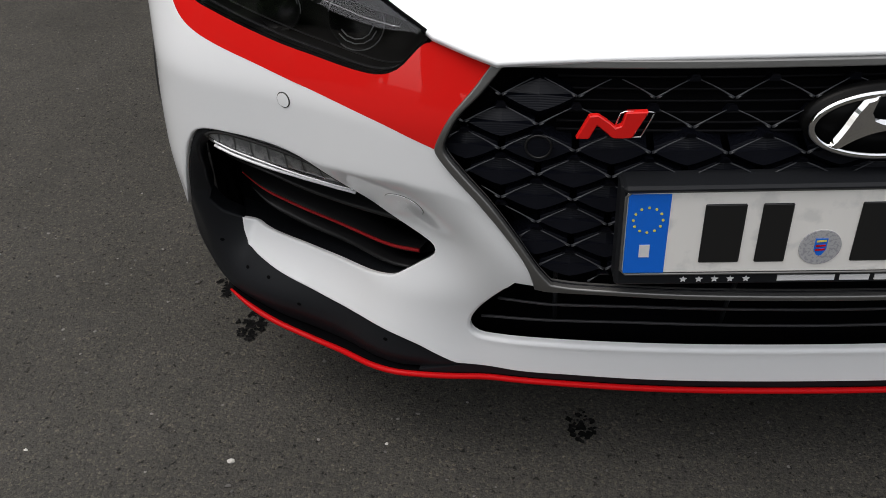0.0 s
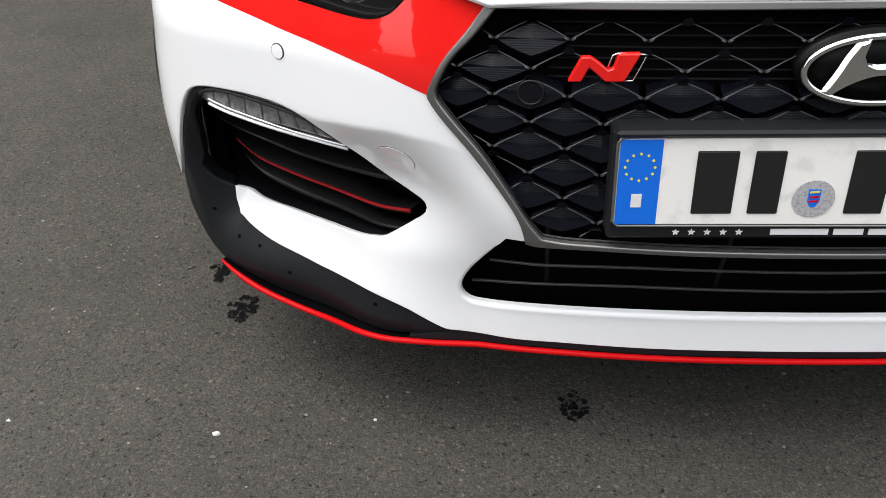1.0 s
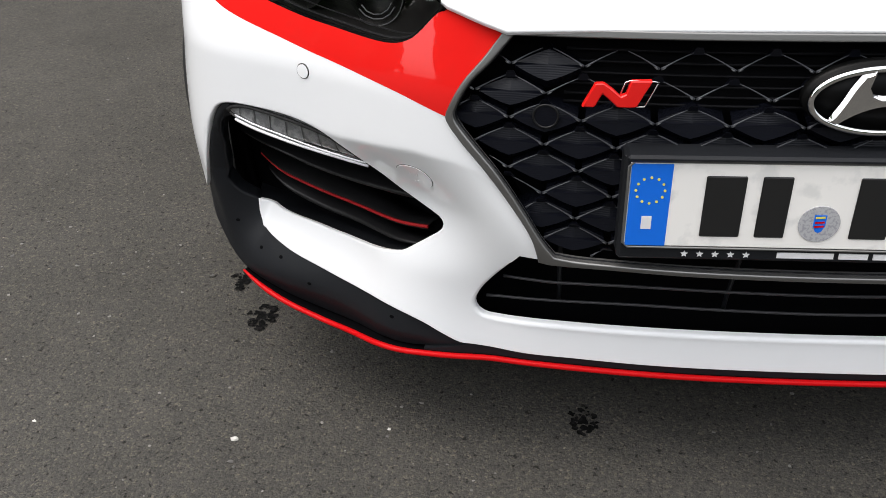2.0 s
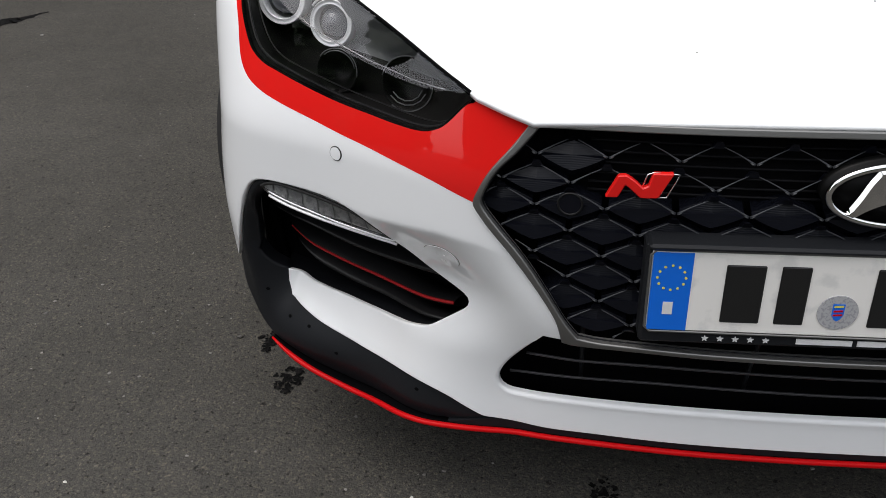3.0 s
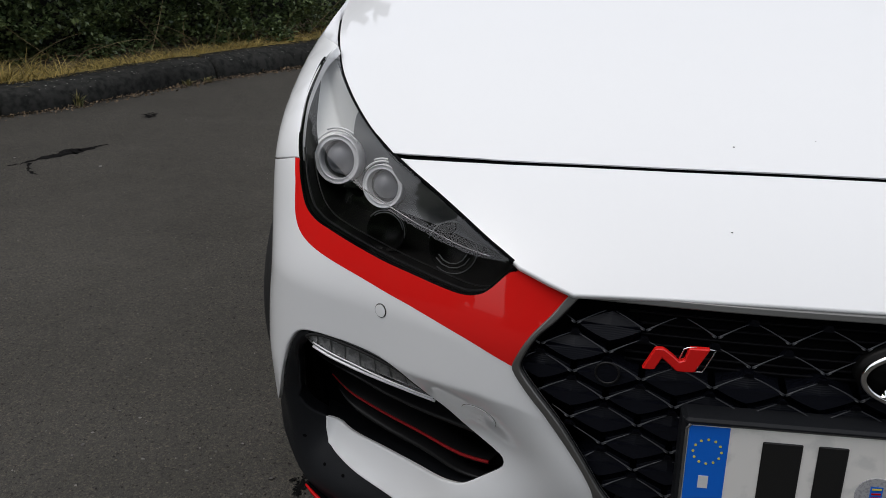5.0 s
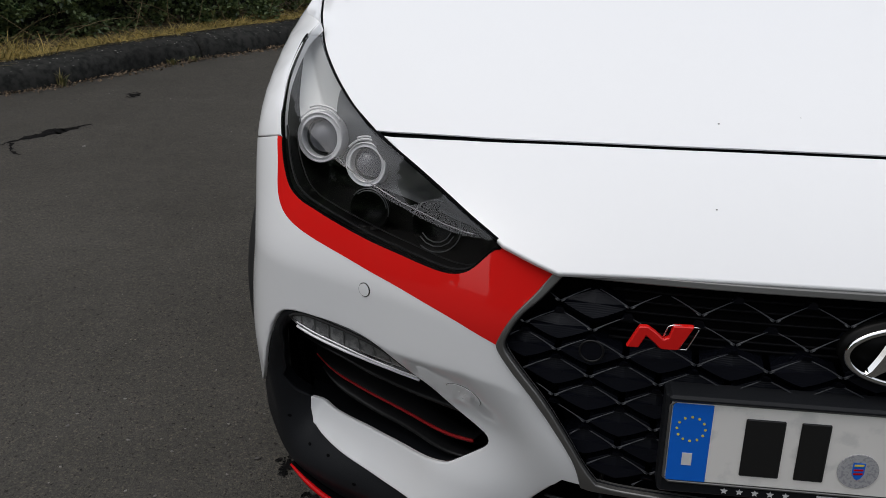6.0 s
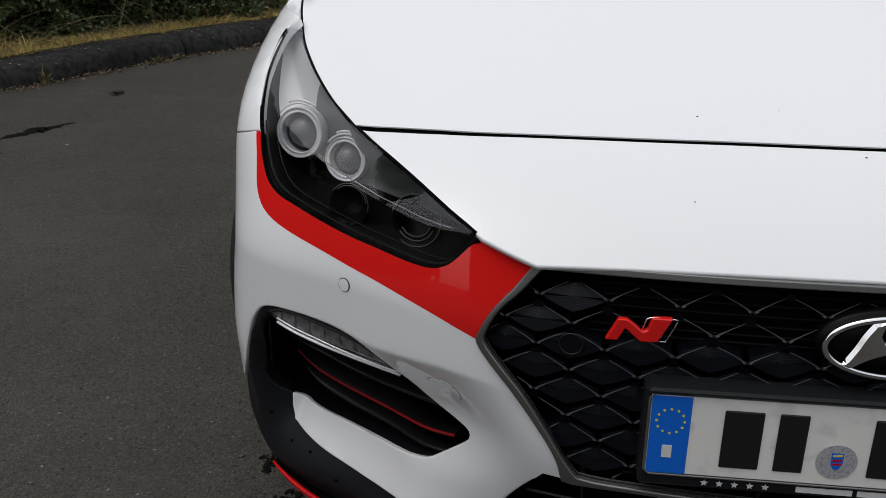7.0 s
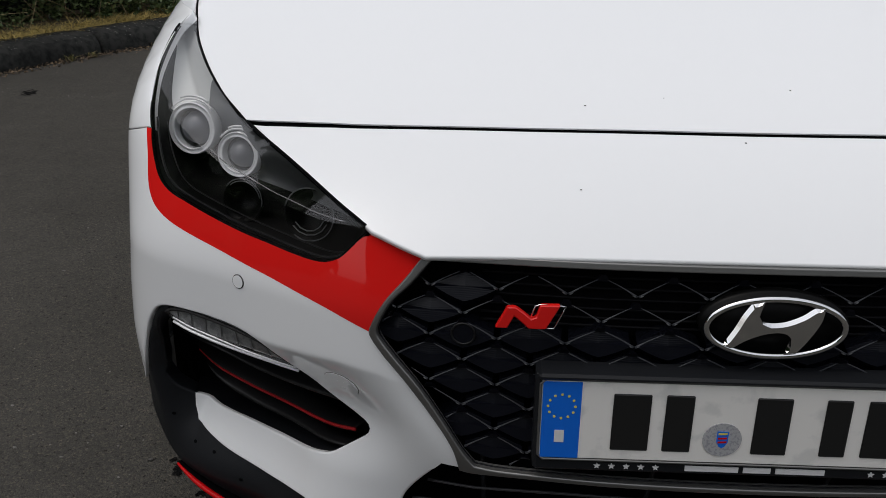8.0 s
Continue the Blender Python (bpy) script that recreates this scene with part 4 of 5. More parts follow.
# headlights
def headlight(side):
    up2 = curve_points(LAMP_UP, 0.01)
    lo2 = curve_points(LAMP_LOW, 0.01)
    U = bonnet(side * up2[:, 0], up2[:, 1])
    L = A(side * lo2[:, 0], lo2[:, 1])

    def resample(P, n):
        d = np.concatenate([[0], np.cumsum(np.linalg.norm(np.diff(P, axis=0), axis=1))])
        return np.column_stack([np.interp(np.linspace(0, d[-1], n), d, P[:, k]) for k in range(3)])
    n, m = 60, 15
    U, L = resample(U, n), resample(L, n)
    U[0] = L[0] = (U[0] + L[0]) / 2
    U[-1] = L[-1] = (U[-1] + L[-1]) / 2

    def sheet_mesh(P, mat, lo=0, hi=None):
        hi = hi or m
        idx = lambda i, j: i * m + j
        fs = [(idx(i, j), idx(i + 1, j), idx(i + 1, j + 1), idx(i, j + 1)) for i in range(n - 1) for j in range(lo, hi - 1)]
        q = P[n // 2, m // 2]
        if np.cross(P[n // 2 + 1, m // 2] - q, P[n // 2, m // 2 + 1] - q) @ np.array([side * .5, -1, .4]) < 0:
            fs = [f[::-1] for f in fs]
        return mesh_of(P.reshape(-1, 3), fs, mat)

    mid = (U + L) / 2
    N = np.cross(np.gradient(mid, axis=0), U - L)
    N[:3], N[-4:] = N[3], N[-5]
    N /= np.linalg.norm(N, axis=1)[:, None]
    if N[n // 2] @ np.array([side * .5, -1, .4]) < 0:
        N = -N
    wide = np.maximum(np.linalg.norm(U - L, axis=1) - .010, 0)

    def at(i, v, deep):
        """The place at row i, v of the way up the lamp, deep below its cover."""
        return L[i] + (U[i] - L[i]) * v - N[i] * deep

    # inner wall of the housing, sunk between its two edges
    vv = np.linspace(0, 1, m)
    P = np.array([[at(i, v, min(.095, wide[i] * .85) * math.sin(math.pi * v)**.4) for v in vv] for i in range(n)])
    lamp = part("headlight", sheet_mesh(P, HOUSING), HOUSING, car, "headlight with dark housing behind a clear cover")
    # cover in two fields that meet in a crease from the tail down to the inner corner
    uu = np.linspace(0, 1, n)
    crest = np.interp(uu, (0, .05, .11, .18, .29, .39, .50, .62, .70, .78, 1), (.85, .75, .64, .56, .523, .535, .526, .36, .17, .16, .20))
    lift = .021 * np.interp(uu, (0, .3, .5), (.5, .6, 1)) * np.minimum(np.linalg.norm(U - L, axis=1) / .12, 1)
    fields = []
    for upper in (False, True):
        w_ = np.linspace(0, 1, 10)
        if upper:
            v, off = crest[:, None] + (1 - crest)[:, None] * w_, lift[:, None] * (1 - np.interp(uu, (0, .3, .5), (.6, .7, 1.25))[:, None] * w_)
        else:
            v, off = crest[:, None] * w_, lift[:, None] * np.sin(1.2 * w_) / math.sin(1.2)
        P = L[:, None] + (U - L)[:, None] * v[..., None] + N[:, None] * off[..., None]
        fs = [(i * 10 + j, (i + 1) * 10 + j, (i + 1) * 10 + j + 1, i * 10 + j + 1) for i in range(n - 1) for j in range(9)]
        q = P[n // 2, 4]
        if np.cross(P[n // 2 + 1, 4] - q, P[n // 2, 5] - q) @ np.array([side * .5, -1, .4]) < 0:
            fs = [f[::-1] for f in fs]
        fields.append((P.reshape(-1, 3), fs))
    v, f = joined(fields)
    glass = part("lens_cover", mesh_of(v, f, CLEAR), CLEAR, lamp, "clear curved cover with a crease")
    glass.visible_shadow = False
    # stepped inner frame along the lower edge
    for v_, deep, r in ((.07, .008, .0018), (.15, .024, .0009)):
        a, f = tube([at(i, v_, deep) for i in range(4, int(n * .66))], r, 6)
        part("inner_step", mesh_of(a, f, STEP), STEP, lamp)
    # pale bezel above the line of the light strip
    foot = np.interp(uu, (0, .11, .18, .29, .39, .50, .62, .706, .80, .89, .97, 1), (.90, .74, .64, .58, .55, .526, .36, .175, .16, .18, .20, .20))
    P = np.empty((n, m, 3))
    for i in range(n):
        for k, w_ in enumerate(np.linspace(0, 1, m)):
            v = foot[i] + (.985 - foot[i]) * w_
            P[i, k] = at(i, v, .010 + min(.055, wide[i] * .5) * float(smooth(1.0, .62, np.array(v))))
    for name, mat_, r0, r1, lab in (("bezel", BEZEL, 0, 39, "dark grey inner bezel"), ("side_reflector", TAIL, 38, n, "pale reflector in the tail of the lamp")):
        fs = [(i * m + k, (i + 1) * m + k, (i + 1) * m + k + 1, i * m + k + 1) for i in range(r1 - r0 - 1) for k in range(m - 1)]
        q = P[(r0 + r1) // 2, 7]
        if np.cross(P[(r0 + r1) // 2 + 1, 7] - q, P[(r0 + r1) // 2, 8] - q) @ np.array([side * .5, -1, .4]) < 0:
            fs = [f[::-1] for f in fs]
        part(name, mesh_of(P[r0:r1].reshape(-1, 3), fs, mat_), mat_, lamp, lab)
    # light strip along the foot of the bezel
    line = [at(i, float(np.interp(i / (n - 1), (.09, .11, .18, .29, .39, .50, .62, .70), (.68, .64, .56, .523, .535, .526, .36, .15))), .028) for i in range(6, int(n * .53))]
    v, f = tube(line, 0.0010, 6)
    part("light_strip", mesh_of(v, f, SILVER), SILVER, lamp)
    rim_path = np.concatenate([L[:-3], U[-3::-1][:-1]])
    vs, fs = tube(rim_path - np.concatenate([N[:-3], N[-3::-1][:-1]]) * .004, 0.0036, 6, True)
    part("rim_seal", mesh_of(vs, fs, DEEP), DEEP, lamp)

    def spot(u, v, deep):
        k = u * (n - 1)
        i, g = int(k), k - int(k)
        q = at(i, v, deep) * (1 - g) + at(i + 1, v, deep) * g
        return Matrix.Translation(q) @ Euler((radians(-8), 0, radians(side * 14))).to_matrix().to_4x4()

    # projectors: ring, dark cup and glass lens, facing forwards
    def projector(m4, r, lens_r):
        v, f = lathe([(r * .76, .012), (r * .77, .001), (r * .79, -.0022), (r * .82, -.0015), (r * .94, -.0005), (r * .97, -.003), (r, -.001), (r, .018), (r * .8, .03)], 48)
        part("projector_ring", mesh_of([m4 @ Vector(q) for q in v], f, RINGMAT), RINGMAT, lamp, "bright projector ring")
        v, f = lathe([(r * .80, .004), (r * .76, .014), (lens_r, .024)], 40)
        part("projector_cup", mesh_of([m4 @ Vector(q) for q in v], f, GREY), GREY, lamp)
        v, f = lathe([(lens_r, .024), (lens_r * .95, .012), (lens_r * .75, .003), (lens_r * .4, -.003), (.0005, -.004)], 40)
        for g, w0, w1 in ((1.13, .7, 2.5), (1.24, 1.0, 2.0)):
            a, fa = tube([m4 @ Vector((r * g * math.cos(w_), .002, r * g * math.sin(w_))) for w_ in np.linspace(w0, w1, 16)], .0015, 6)
            part("lamp_bracket", mesh_of(a, fa, RINGMAT), RINGMAT, lamp)
        part("projector_lens", mesh_of([m4 @ Vector(q) for q in v], f, LENS), LENS, lamp, "round glass projector lens")
    projector(spot(.594, .438, .034), .0365, .0245)
    projector(spot(.434, .668, .034), .0305, .0205)
    for u, v, deep, r in ((.371, .282, .045, .029), (.214, .46, .046, .034)):
        m4 = spot(u, v, deep)
        a, f = lathe([(r, .0), (r, -.003), (r * .94, -.003), (r * .86, .010), (r * .55, .020), (r * .3, .024), (.0005, .024)], 36)
        part("reflector_bowl", mesh_of([m4 @ Vector(q) for q in a], f, HOUSING), HOUSING, lamp)
        for g, w0, w1 in (((1.0, -.2, 2.5), (.9, .2, 2.3)) if r < .03 else ((1.0, -2.2, 2.9), (.78, -2.5, -.4), (.62, -2.6, -.3))):
            a, f = tube([m4 @ Vector((r * g * math.cos(w_), -.004, r * g * math.sin(w_))) for w_ in np.linspace(w0, w1, 24 if r < .03 or g == 1 else 6)], 0.0008, 5)
            part("bowl_edge", mesh_of(a, f, BEZEL), BEZEL, lamp)


for side in (-1, 1):
    headlight(side)

# fenders, doors and the rest of the body, seen from outside only
for side in (-1, 1):
    w = (lambda pts: list(pts)) if side > 0 else flip
    top = [(along(y), z) for y, z in ((.66, .842), (.75, .858), (.85, .876), (1.02, .899), (1.15, .918), (1.33, .938))]
    fender = [(.906, .712), (1.0, .691), (1.1, .669), (along(.67), .654)] + arch(ARCH_Y, 132, 0, 22) + [(along(1.257), .2), (along(1.33), .2)] + top[::-1] + LAMP_LOW[:12:-1]
    part("fender", skin([w(fender)], A, 0.02, mat=WHITE, depth=0.012, roll=lambda a, b: .0015), WHITE, car, "white front fender")
    # crown of the fender up to the bonnet's edge
    a3 = [(.799, .589)] + EDGE[5:]
    a3 = curve_points(a3, 0.02)
    inner3 = bonnet(side * (a3[:, 0] + .004), a3[:, 1]) - [0, 0, .002]
    outer3 = A(np.array([side * along(y + .0) for y in a3[:, 1]]), np.interp(a3[:, 1], [.589, .66, .75, .85, 1.02], [.838, .842, .858, .876, .899]))
    n = len(a3)
    mid3 = (inner3 + outer3) / 2 + [0, 0, .004]
    fs = [(i, i + 1, n + i + 1, n + i) for i in range(n - 1)] + [(n + i, n + i + 1, 2 * n + i + 1, 2 * n + i) for i in range(n - 1)]
    part("fender_crown", mesh_of(np.concatenate([outer3, mid3, inner3]), fs if side < 0 else [f[::-1] for f in fs], WHITE), WHITE, car)
    for name, y0, y1 in (("door", 1.335, 2.36), ("door", 2.365, 3.14)):
        part(name, skin([w([(along(y0), .22), (along(y1), .22), (along(y1), .945), (along(y0), .94)])], A, 0.05, mat=WHITE, depth=0.015, step=0.03), WHITE, car, "white car door")
    ry = 3.555
    quarter = [(along(3.145), .2), (along(3.2), .2)] + arch(ry, 180, 0, 20) + [(along(3.91), .25)]
    e_end = float(_s[-1])
    quarter += [(e_end - .7, .25), (e_end, .25), (e_end, .95), (e_end - .7, .95), (along(3.145), .945)]
    part("rear_panel", skin([w(quarter)], A, 0.05, mat=WHITE, depth=0.02, step=0.03), WHITE, car, "white rear body panel")
    sill = [(along(y), z) for y, z in ((1.26, .15), (3.2, .15), (3.2, .21), (1.26, .21))]
    part("sill", skin([w(sill)], fascia_in(0.012), 0.05, mat=BLACK, depth=0.05, step=0.04), BLACK, car)


def ring(x, y0, y1, z, n=64, power=3.2):
    t = np.linspace(0, 2 * np.pi, n, endpoint=False)
    c, s = np.cos(t), np.sin(t)
    return np.column_stack([x * np.sign(s) * np.abs(s)**(2 / power), (y0 + y1) / 2 - (y1 - y0) / 2 * np.sign(c) * np.abs(c)**(2 / power), np.full(n, z)])


rings = [ring(.82, 1.20, 4.22, .93), ring(.80, 1.30, 4.20, 1.03), ring(.72, 1.62, 4.08, 1.28), ring(.66, 1.86, 3.98, 1.38)]
n = 64
fs = [(k * n + i, k * n + (i + 1) % n, (k + 1) * n + (i + 1) % n, (k + 1) * n + i) for k in range(3) for i in range(n)]
part("window_band", mesh_of(np.concatenate(rings), [f[::-1] for f in fs], TINT), TINT, car, "dark tinted windows all round")
rings = [ring(.665, 1.85, 3.99, 1.378), ring(.63, 1.95, 3.95, 1.42), ring(.5, 2.2, 3.75, 1.44), ring(.02, 2.9, 3.0, 1.447)]
fs = [(k * n + i, k * n + (i + 1) % n, (k + 1) * n + (i + 1) % n, (k + 1) * n + i) for k in range(3) for i in range(n)]
part("roof", mesh_of(np.concatenate(rings), [f[::-1] for f in fs] + [tuple(3 * n + i for i in range(n))], WHITE), WHITE, car, "white roof")
box_part("underbody", (-.58, .36, .17), (.58, 4.12, .60), DEEP, car, 0.03, "black underbody")
box_part("scuttle", (-.70, 1.05, .80), (.70, 1.4, .945), BLACK, car, 0.03)


def wheel(x, y, steer):
    sg = 1 if x > 0 else -1
    m4 = Matrix.Translation((x, y, .323)) @ Euler((0, 0, radians(steer))).to_matrix().to_4x4() @ Euler((0, 0, radians(90 * sg))).to_matrix().to_4x4()
    hub = part("wheel", mesh_of(*lathe([(.235, -.09), (.225, -.07), (.215, .0), (.225, .1), (.236, .11)], 40), ALLOY), ALLOY, car, "dark alloy wheel", m4)
    v, f = lathe([(.236, -.105), (.262, -.114), (.295, -.113), (.314, -.103), (.3225, -.085), (.3235, 0), (.3225, .085), (.314, .103), (.295, .113), (.262, .114), (.236, .105)], 64)
    part("tyre", mesh_of(v, f, RUBBER), RUBBER, hub, "black low-profile tyre")
    for k in range(10):
        a = radians(36 * k)
        bm = bmesh.new()
        box(bm, (-.012, -.085, .03), (.012, -.06, .232), 0.004)
        bmesh.ops.transform(bm, matrix=Euler((0, a, 0)).to_matrix().to_4x4(), verts=bm.verts)
        part("spoke", bm, ALLOY, hub)
    v, f = lathe([(.0005, -.09), (.04, -.088), (.05, -.07), (.05, .02)], 24)
    part("hub_cap", mesh_of(v, f, ALLOY), ALLOY, hub)


for x, y, steer in ((-.800, ARCH_Y, -14), (.800, ARCH_Y, -14), (-.79, 3.555, 0), (.79, 3.555, 0)):
    wheel(x, y, steer)


# ---- ground ----
def sheet_object(name, verts, faces, mat, label, category, kind="structure"):
    ob = new(name, mesh_of(verts, faces, mat, smooth_faces=False, name=name))
    return tagged(ob, label, category, "", kind)


sheet_object("ground", [(-400, -400, 0), (400, -400, 0), (400, 400, 0), (-400, 400, 0)], [(0, 1, 2, 3)], ASPHALT, "worn grey asphalt with small stones and damp stains", "road")

rng = np.random.default_rng(7)


def blot(cx, cy, r, lobes, squeeze=1.0, turn=0.0, height=0.0012):
    """An irregular flat stain."""
    n = 46
    t = np.linspace(0, 2 * np.pi, n, endpoint=False)
    rr = r * (1 + sum(rng.uniform(-.26, .26) * np.cos(k * t + rng.uniform(0, 6)) for k in range(2, lobes)))
    x, y = rr * np.cos(t), rr * np.sin(t) * squeeze
    c, s = math.cos(turn), math.sin(turn)
    v = [(cx + a * c - b * s, cy + a * s + b * c, height) for a, b in zip(x, y)] + [(cx, cy, height)]
    return v, [(i, (i + 1) % n, n) for i in range(n)]


for cx, cy, r, sq in ((-.823, .404, .024, 1.6), (-.27, .159, .020, 1.5), (-.885, .52, .022, 1.7), (-2.675, 3.626, .040, 1.9)):
    got = [blot(cx, cy, r * .34, 5, sq)]
    for k in range(30):
        a, q = rng.uniform(0, 6.28), r * math.sqrt(rng.uniform(.08, 1.1))
        got.append(blot(cx + q * math.cos(a), cy + sq * q * math.sin(a), r * rng.uniform(.07, .26), 5, 1.3, rng.uniform(0, 6), height=.0013 + .00006 * k))
    v, f = joined(got)
    sheet_object("oil_stain", v, f, WET, "dark damp oil stain on the asphalt", "stain")


def crack(line, width):
    r = np.random.default_rng(21)
    p = curve_points(line, 0.012, corner=20)
    rough = np.convolve(r.standard_normal(len(p) + 2), np.ones(3) / 3, "valid") * .7
    w = np.clip(np.interp(np.linspace(0, 1, len(p)), np.linspace(0, 1, len(width)), width) * (1 + rough), .0022, 1)
    d = np.gradient(p, axis=0)
    d /= np.linalg.norm(d, axis=1)[:, None]
    p = p + r.normal(0, .0055, p.shape)
    v = []
    for q, t, k in zip(p, d, w):
        v += [(q[0] - t[1] * k, q[1] + t[0] * k, .0014), (q[0] + t[1] * k, q[1] - t[0] * k, .0014)]
    return v, [(2 * i, 2 * i + 1, 2 * i + 3, 2 * i + 2) for i in range(len(p) - 1)]


v, f = joined([crack([(-2.803, 2.56), (-2.765, 2.63), (-2.727, 2.716), (-2.690, 2.78), (-2.672, 2.83), (-2.630, 2.868), (-2.612, 2.94), (-2.577, 2.99)], (.004, .009, .012, .030, .046, .018, .004)), crack([(-2.745, 2.62), (-2.70, 2.54), (-2.65, 2.48), (-2.60, 2.46)], (.008, .006, .002))])
sheet_object("crack", v, f, WET, "jagged dark crack in the asphalt", "crack")

# small stones lying on the road
pieces = []
for k in range(700):
    if k < 340:
        x, y = rng.uniform(-1.9, .5), rng.uniform(-.45, .75)
    else:
        x, y = rng.uniform(-3.4, -.9), rng.uniform(.5, 4.5)
    r = abs(rng.normal(0, .0012)) + .0009
    bm = bmesh.new()
    bmesh.ops.create_icosphere(bm, subdivisions=1, radius=1)
    q = np.array([u.co[:] for u in bm.verts]) * (1 + .25 * rng.standard_normal((len(bm.verts), 1))) * [r * rng.uniform(.8, 1.6), r, r * .7]
    pieces.append((q + [x, y, r * .4], [tuple(u.index for u in g.verts) for g in bm.faces]))
    bm.free()
v, f = joined(pieces)
sheet_object("grit", v, f, PEBBLE, "fine scattered grit on the asphalt", "grit", "stuff")
for x, y, r in ((-.787, .091, .0042), (-.56, .125, .0024), (-1.106, .115, .0022)):
    bm = bmesh.new()
    bmesh.ops.create_icosphere(bm, subdivisions=2, radius=1)
    for u in bm.verts:
        u.co = Vector((u.co.x * 1.25, u.co.y, u.co.z * .7)) * (r * (1 + .75 * noise.noise(u.co * 1.9 + Vector((x * 9, y * 9, 0)))))
    m_ = material("pale_stone", (0.55, 0.54, 0.5), 0.8, bump=(300, .5))
    ob = part("stone", bm, m_, None, "small pale stone lying on the asphalt", Matrix.Translation((x, y, r * .55)))
    tagged(ob, category="stone", group="stones on the road")

# ---- kerb, verge, hedge ----
KERB = spline([(-19, -20.3, -12.8), (-13, -18.9, -7), (-8, -15.9, -3), (-4, -12.7, -.65), (0, -9.2, .95), (1.8, -7.5, 1.55), (4.05, -5.3, 2.38), (5.2, -4.25, 2.88), (6.13, -3.46, 3.40), (6.41, -3.28, 3.62), (6.83, -3.085, 3.99), (7.25, -2.91, 4.38), (7.70, -2.695, 4.79), (8.13, -2.46, 5.15), (8.38, -2.33, 5.36), (10.1, -1.75, 7.0), (13.2, -1.2, 10.1), (18.3, -.8, 15.2), (21.3, -.7, 18.2)])


def kerb_at(u):
    p = KERB(u)
    d = KERB(np.asarray(u) + .02) - KERB(np.asarray(u) - .02)
    d /= np.linalg.norm(d, axis=1)[:, None]
    return p, np.column_stack([-d[:, 1], d[:, 0]])


SECTION = [(-.004, -.05), (.0, .02), (.012, .075), (.035, .108), (.075, .127), (.12, .134), (.25, .136), (.255, -.05)]


def kerb_stone(u0, u1):
    u = np.concatenate([[u0, u0 + .012], np.linspace(u0 + .04, u1 - .04, 14), [u1 - .012, u1]])
    p, n = kerb_at(u)
    vs, fs, m = [], [], len(SECTION)
    for i, (q, k) in enumerate(zip(p, n)):
        end = (.020 if i in (0, len(u) - 1) else 0) + .004 * noise.noise(Vector((q[0] * 5, q[1] * 5, 7)))
        for j, (o, z) in enumerate(SECTION):
            wob = .0016 * noise.noise(Vector((q[0] * 3, q[1] * 3, j)))
            o2 = o + end * (1 if j < 6 else -1) + wob
            vs.append((q[0] + k[0] * o2, q[1] + k[1] * o2, z - (end if z > .05 else 0) + wob))
        if i:
            a, b = m * (i - 1), m * i
            fs += [(a + j, a + (j + 1) % m, b + (j + 1) % m, b + j) for j in range(m)]
    fs += [tuple(range(m))[::-1], tuple(range(len(vs) - m, len(vs)))]
    ob = new("kerb_stone", mesh_of(vs, fs, CONCRETE, name="kerb_stone"))
    return tagged(ob, "dark weathered concrete kerb stone at the road edge", "kerb", "kerb stones", "structure")


JOINT = 7.655
for k in range(-15, 9):
    kerb_stone(JOINT + k * 1.46 + .007, JOINT + (k + 1) * 1.46 - .007)

u = np.linspace(-17, 18, 170)
p, n = kerb_at(u)
vs = []
for q, k in zip(p, n):
    for o, z in ((.2, .10), (.5, .125), (1.2, .14), (3.0, .16), (12, .2)):
        vs.append((q[0] + k[0] * o, q[1] + k[1] * o, z + .01 * noise.noise(Vector((q[0] * 4, q[1] * 4, o)))))
sheet_object("verge", vs, [(i * 5 + j, (i + 1) * 5 + j, (i + 1) * 5 + j + 1, i * 5 + j + 1) for i in range(169) for j in range(4)], SOIL, "dry earth verge behind the kerb", "verge")


def blade(x, y, z, h, lean, w):
    a = rng.uniform(0, 2 * np.pi)
    dx, dy = math.cos(a), math.sin(a)
    px, py = -dy * w, dx * w
    m = .55
    return (np.array([(x - px, y - py, z), (x + px, y + py, z), (x + dx * lean * .35 + px * .8, y + dy * lean * .35 + py * .8, z + h * m), (x + dx * lean * .35 - px * .8, y + dy * lean * .35 - py * .8, z + h * m), (x + dx * lean, y + dy * lean, z + h * rng.uniform(.7, 1))]),
            [(0, 1, 2, 3), (3, 2, 4)])


pieces = []
for k in range(15000):
    u = rng.uniform(4.6, 9.6) if k < 12000 else rng.uniform(9.6, 13)
    (q,), (m_,) = kerb_at([u])
    o = .19 + abs(rng.normal(0, .24))
    c = noise.noise(Vector((q[0] * 2.2, q[1] * 2.2, o * 3)))
    h = max(.010, (.010 + .035 * max(c, 0) + rng.uniform(0, .018)) * (1.0 + 1.3 * max(0, noise.noise(Vector((u * 1.3, 4.1, 0))))))
    pieces.append(blade(q[0] + m_[0] * o, q[1] + m_[1] * o, .12, h, rng.uniform(.02, .10), rng.uniform(.0014, .003)))
for k in range(70):
    u0 = rng.uniform(5.5, 6.75) if k < 46 else rng.uniform(6.75, 9.2)
    o0 = rng.uniform(.24, .62) if k < 46 else rng.uniform(.3, .5)
    tall = rng.uniform(.05, .20) if k < 46 else rng.uniform(.03, .09)
    (q,), (m_,) = kerb_at([u0])
    for _ in range(46):
        o, du = o0 + rng.normal(0, .035), rng.normal(0, .03)
        pieces.append(blade(q[0] + m_[0] * o - m_[1] * du, q[1] + m_[1] * o + m_[0] * du, .115, tall * rng.uniform(.25, 1.0), rng.uniform(.06, .24), rng.uniform(.0014, .0032)))
v, f = joined(pieces)
sheet_object("dry_grass", v, f, STRAW, "dry yellow grass along the kerb", "grass", "stuff")


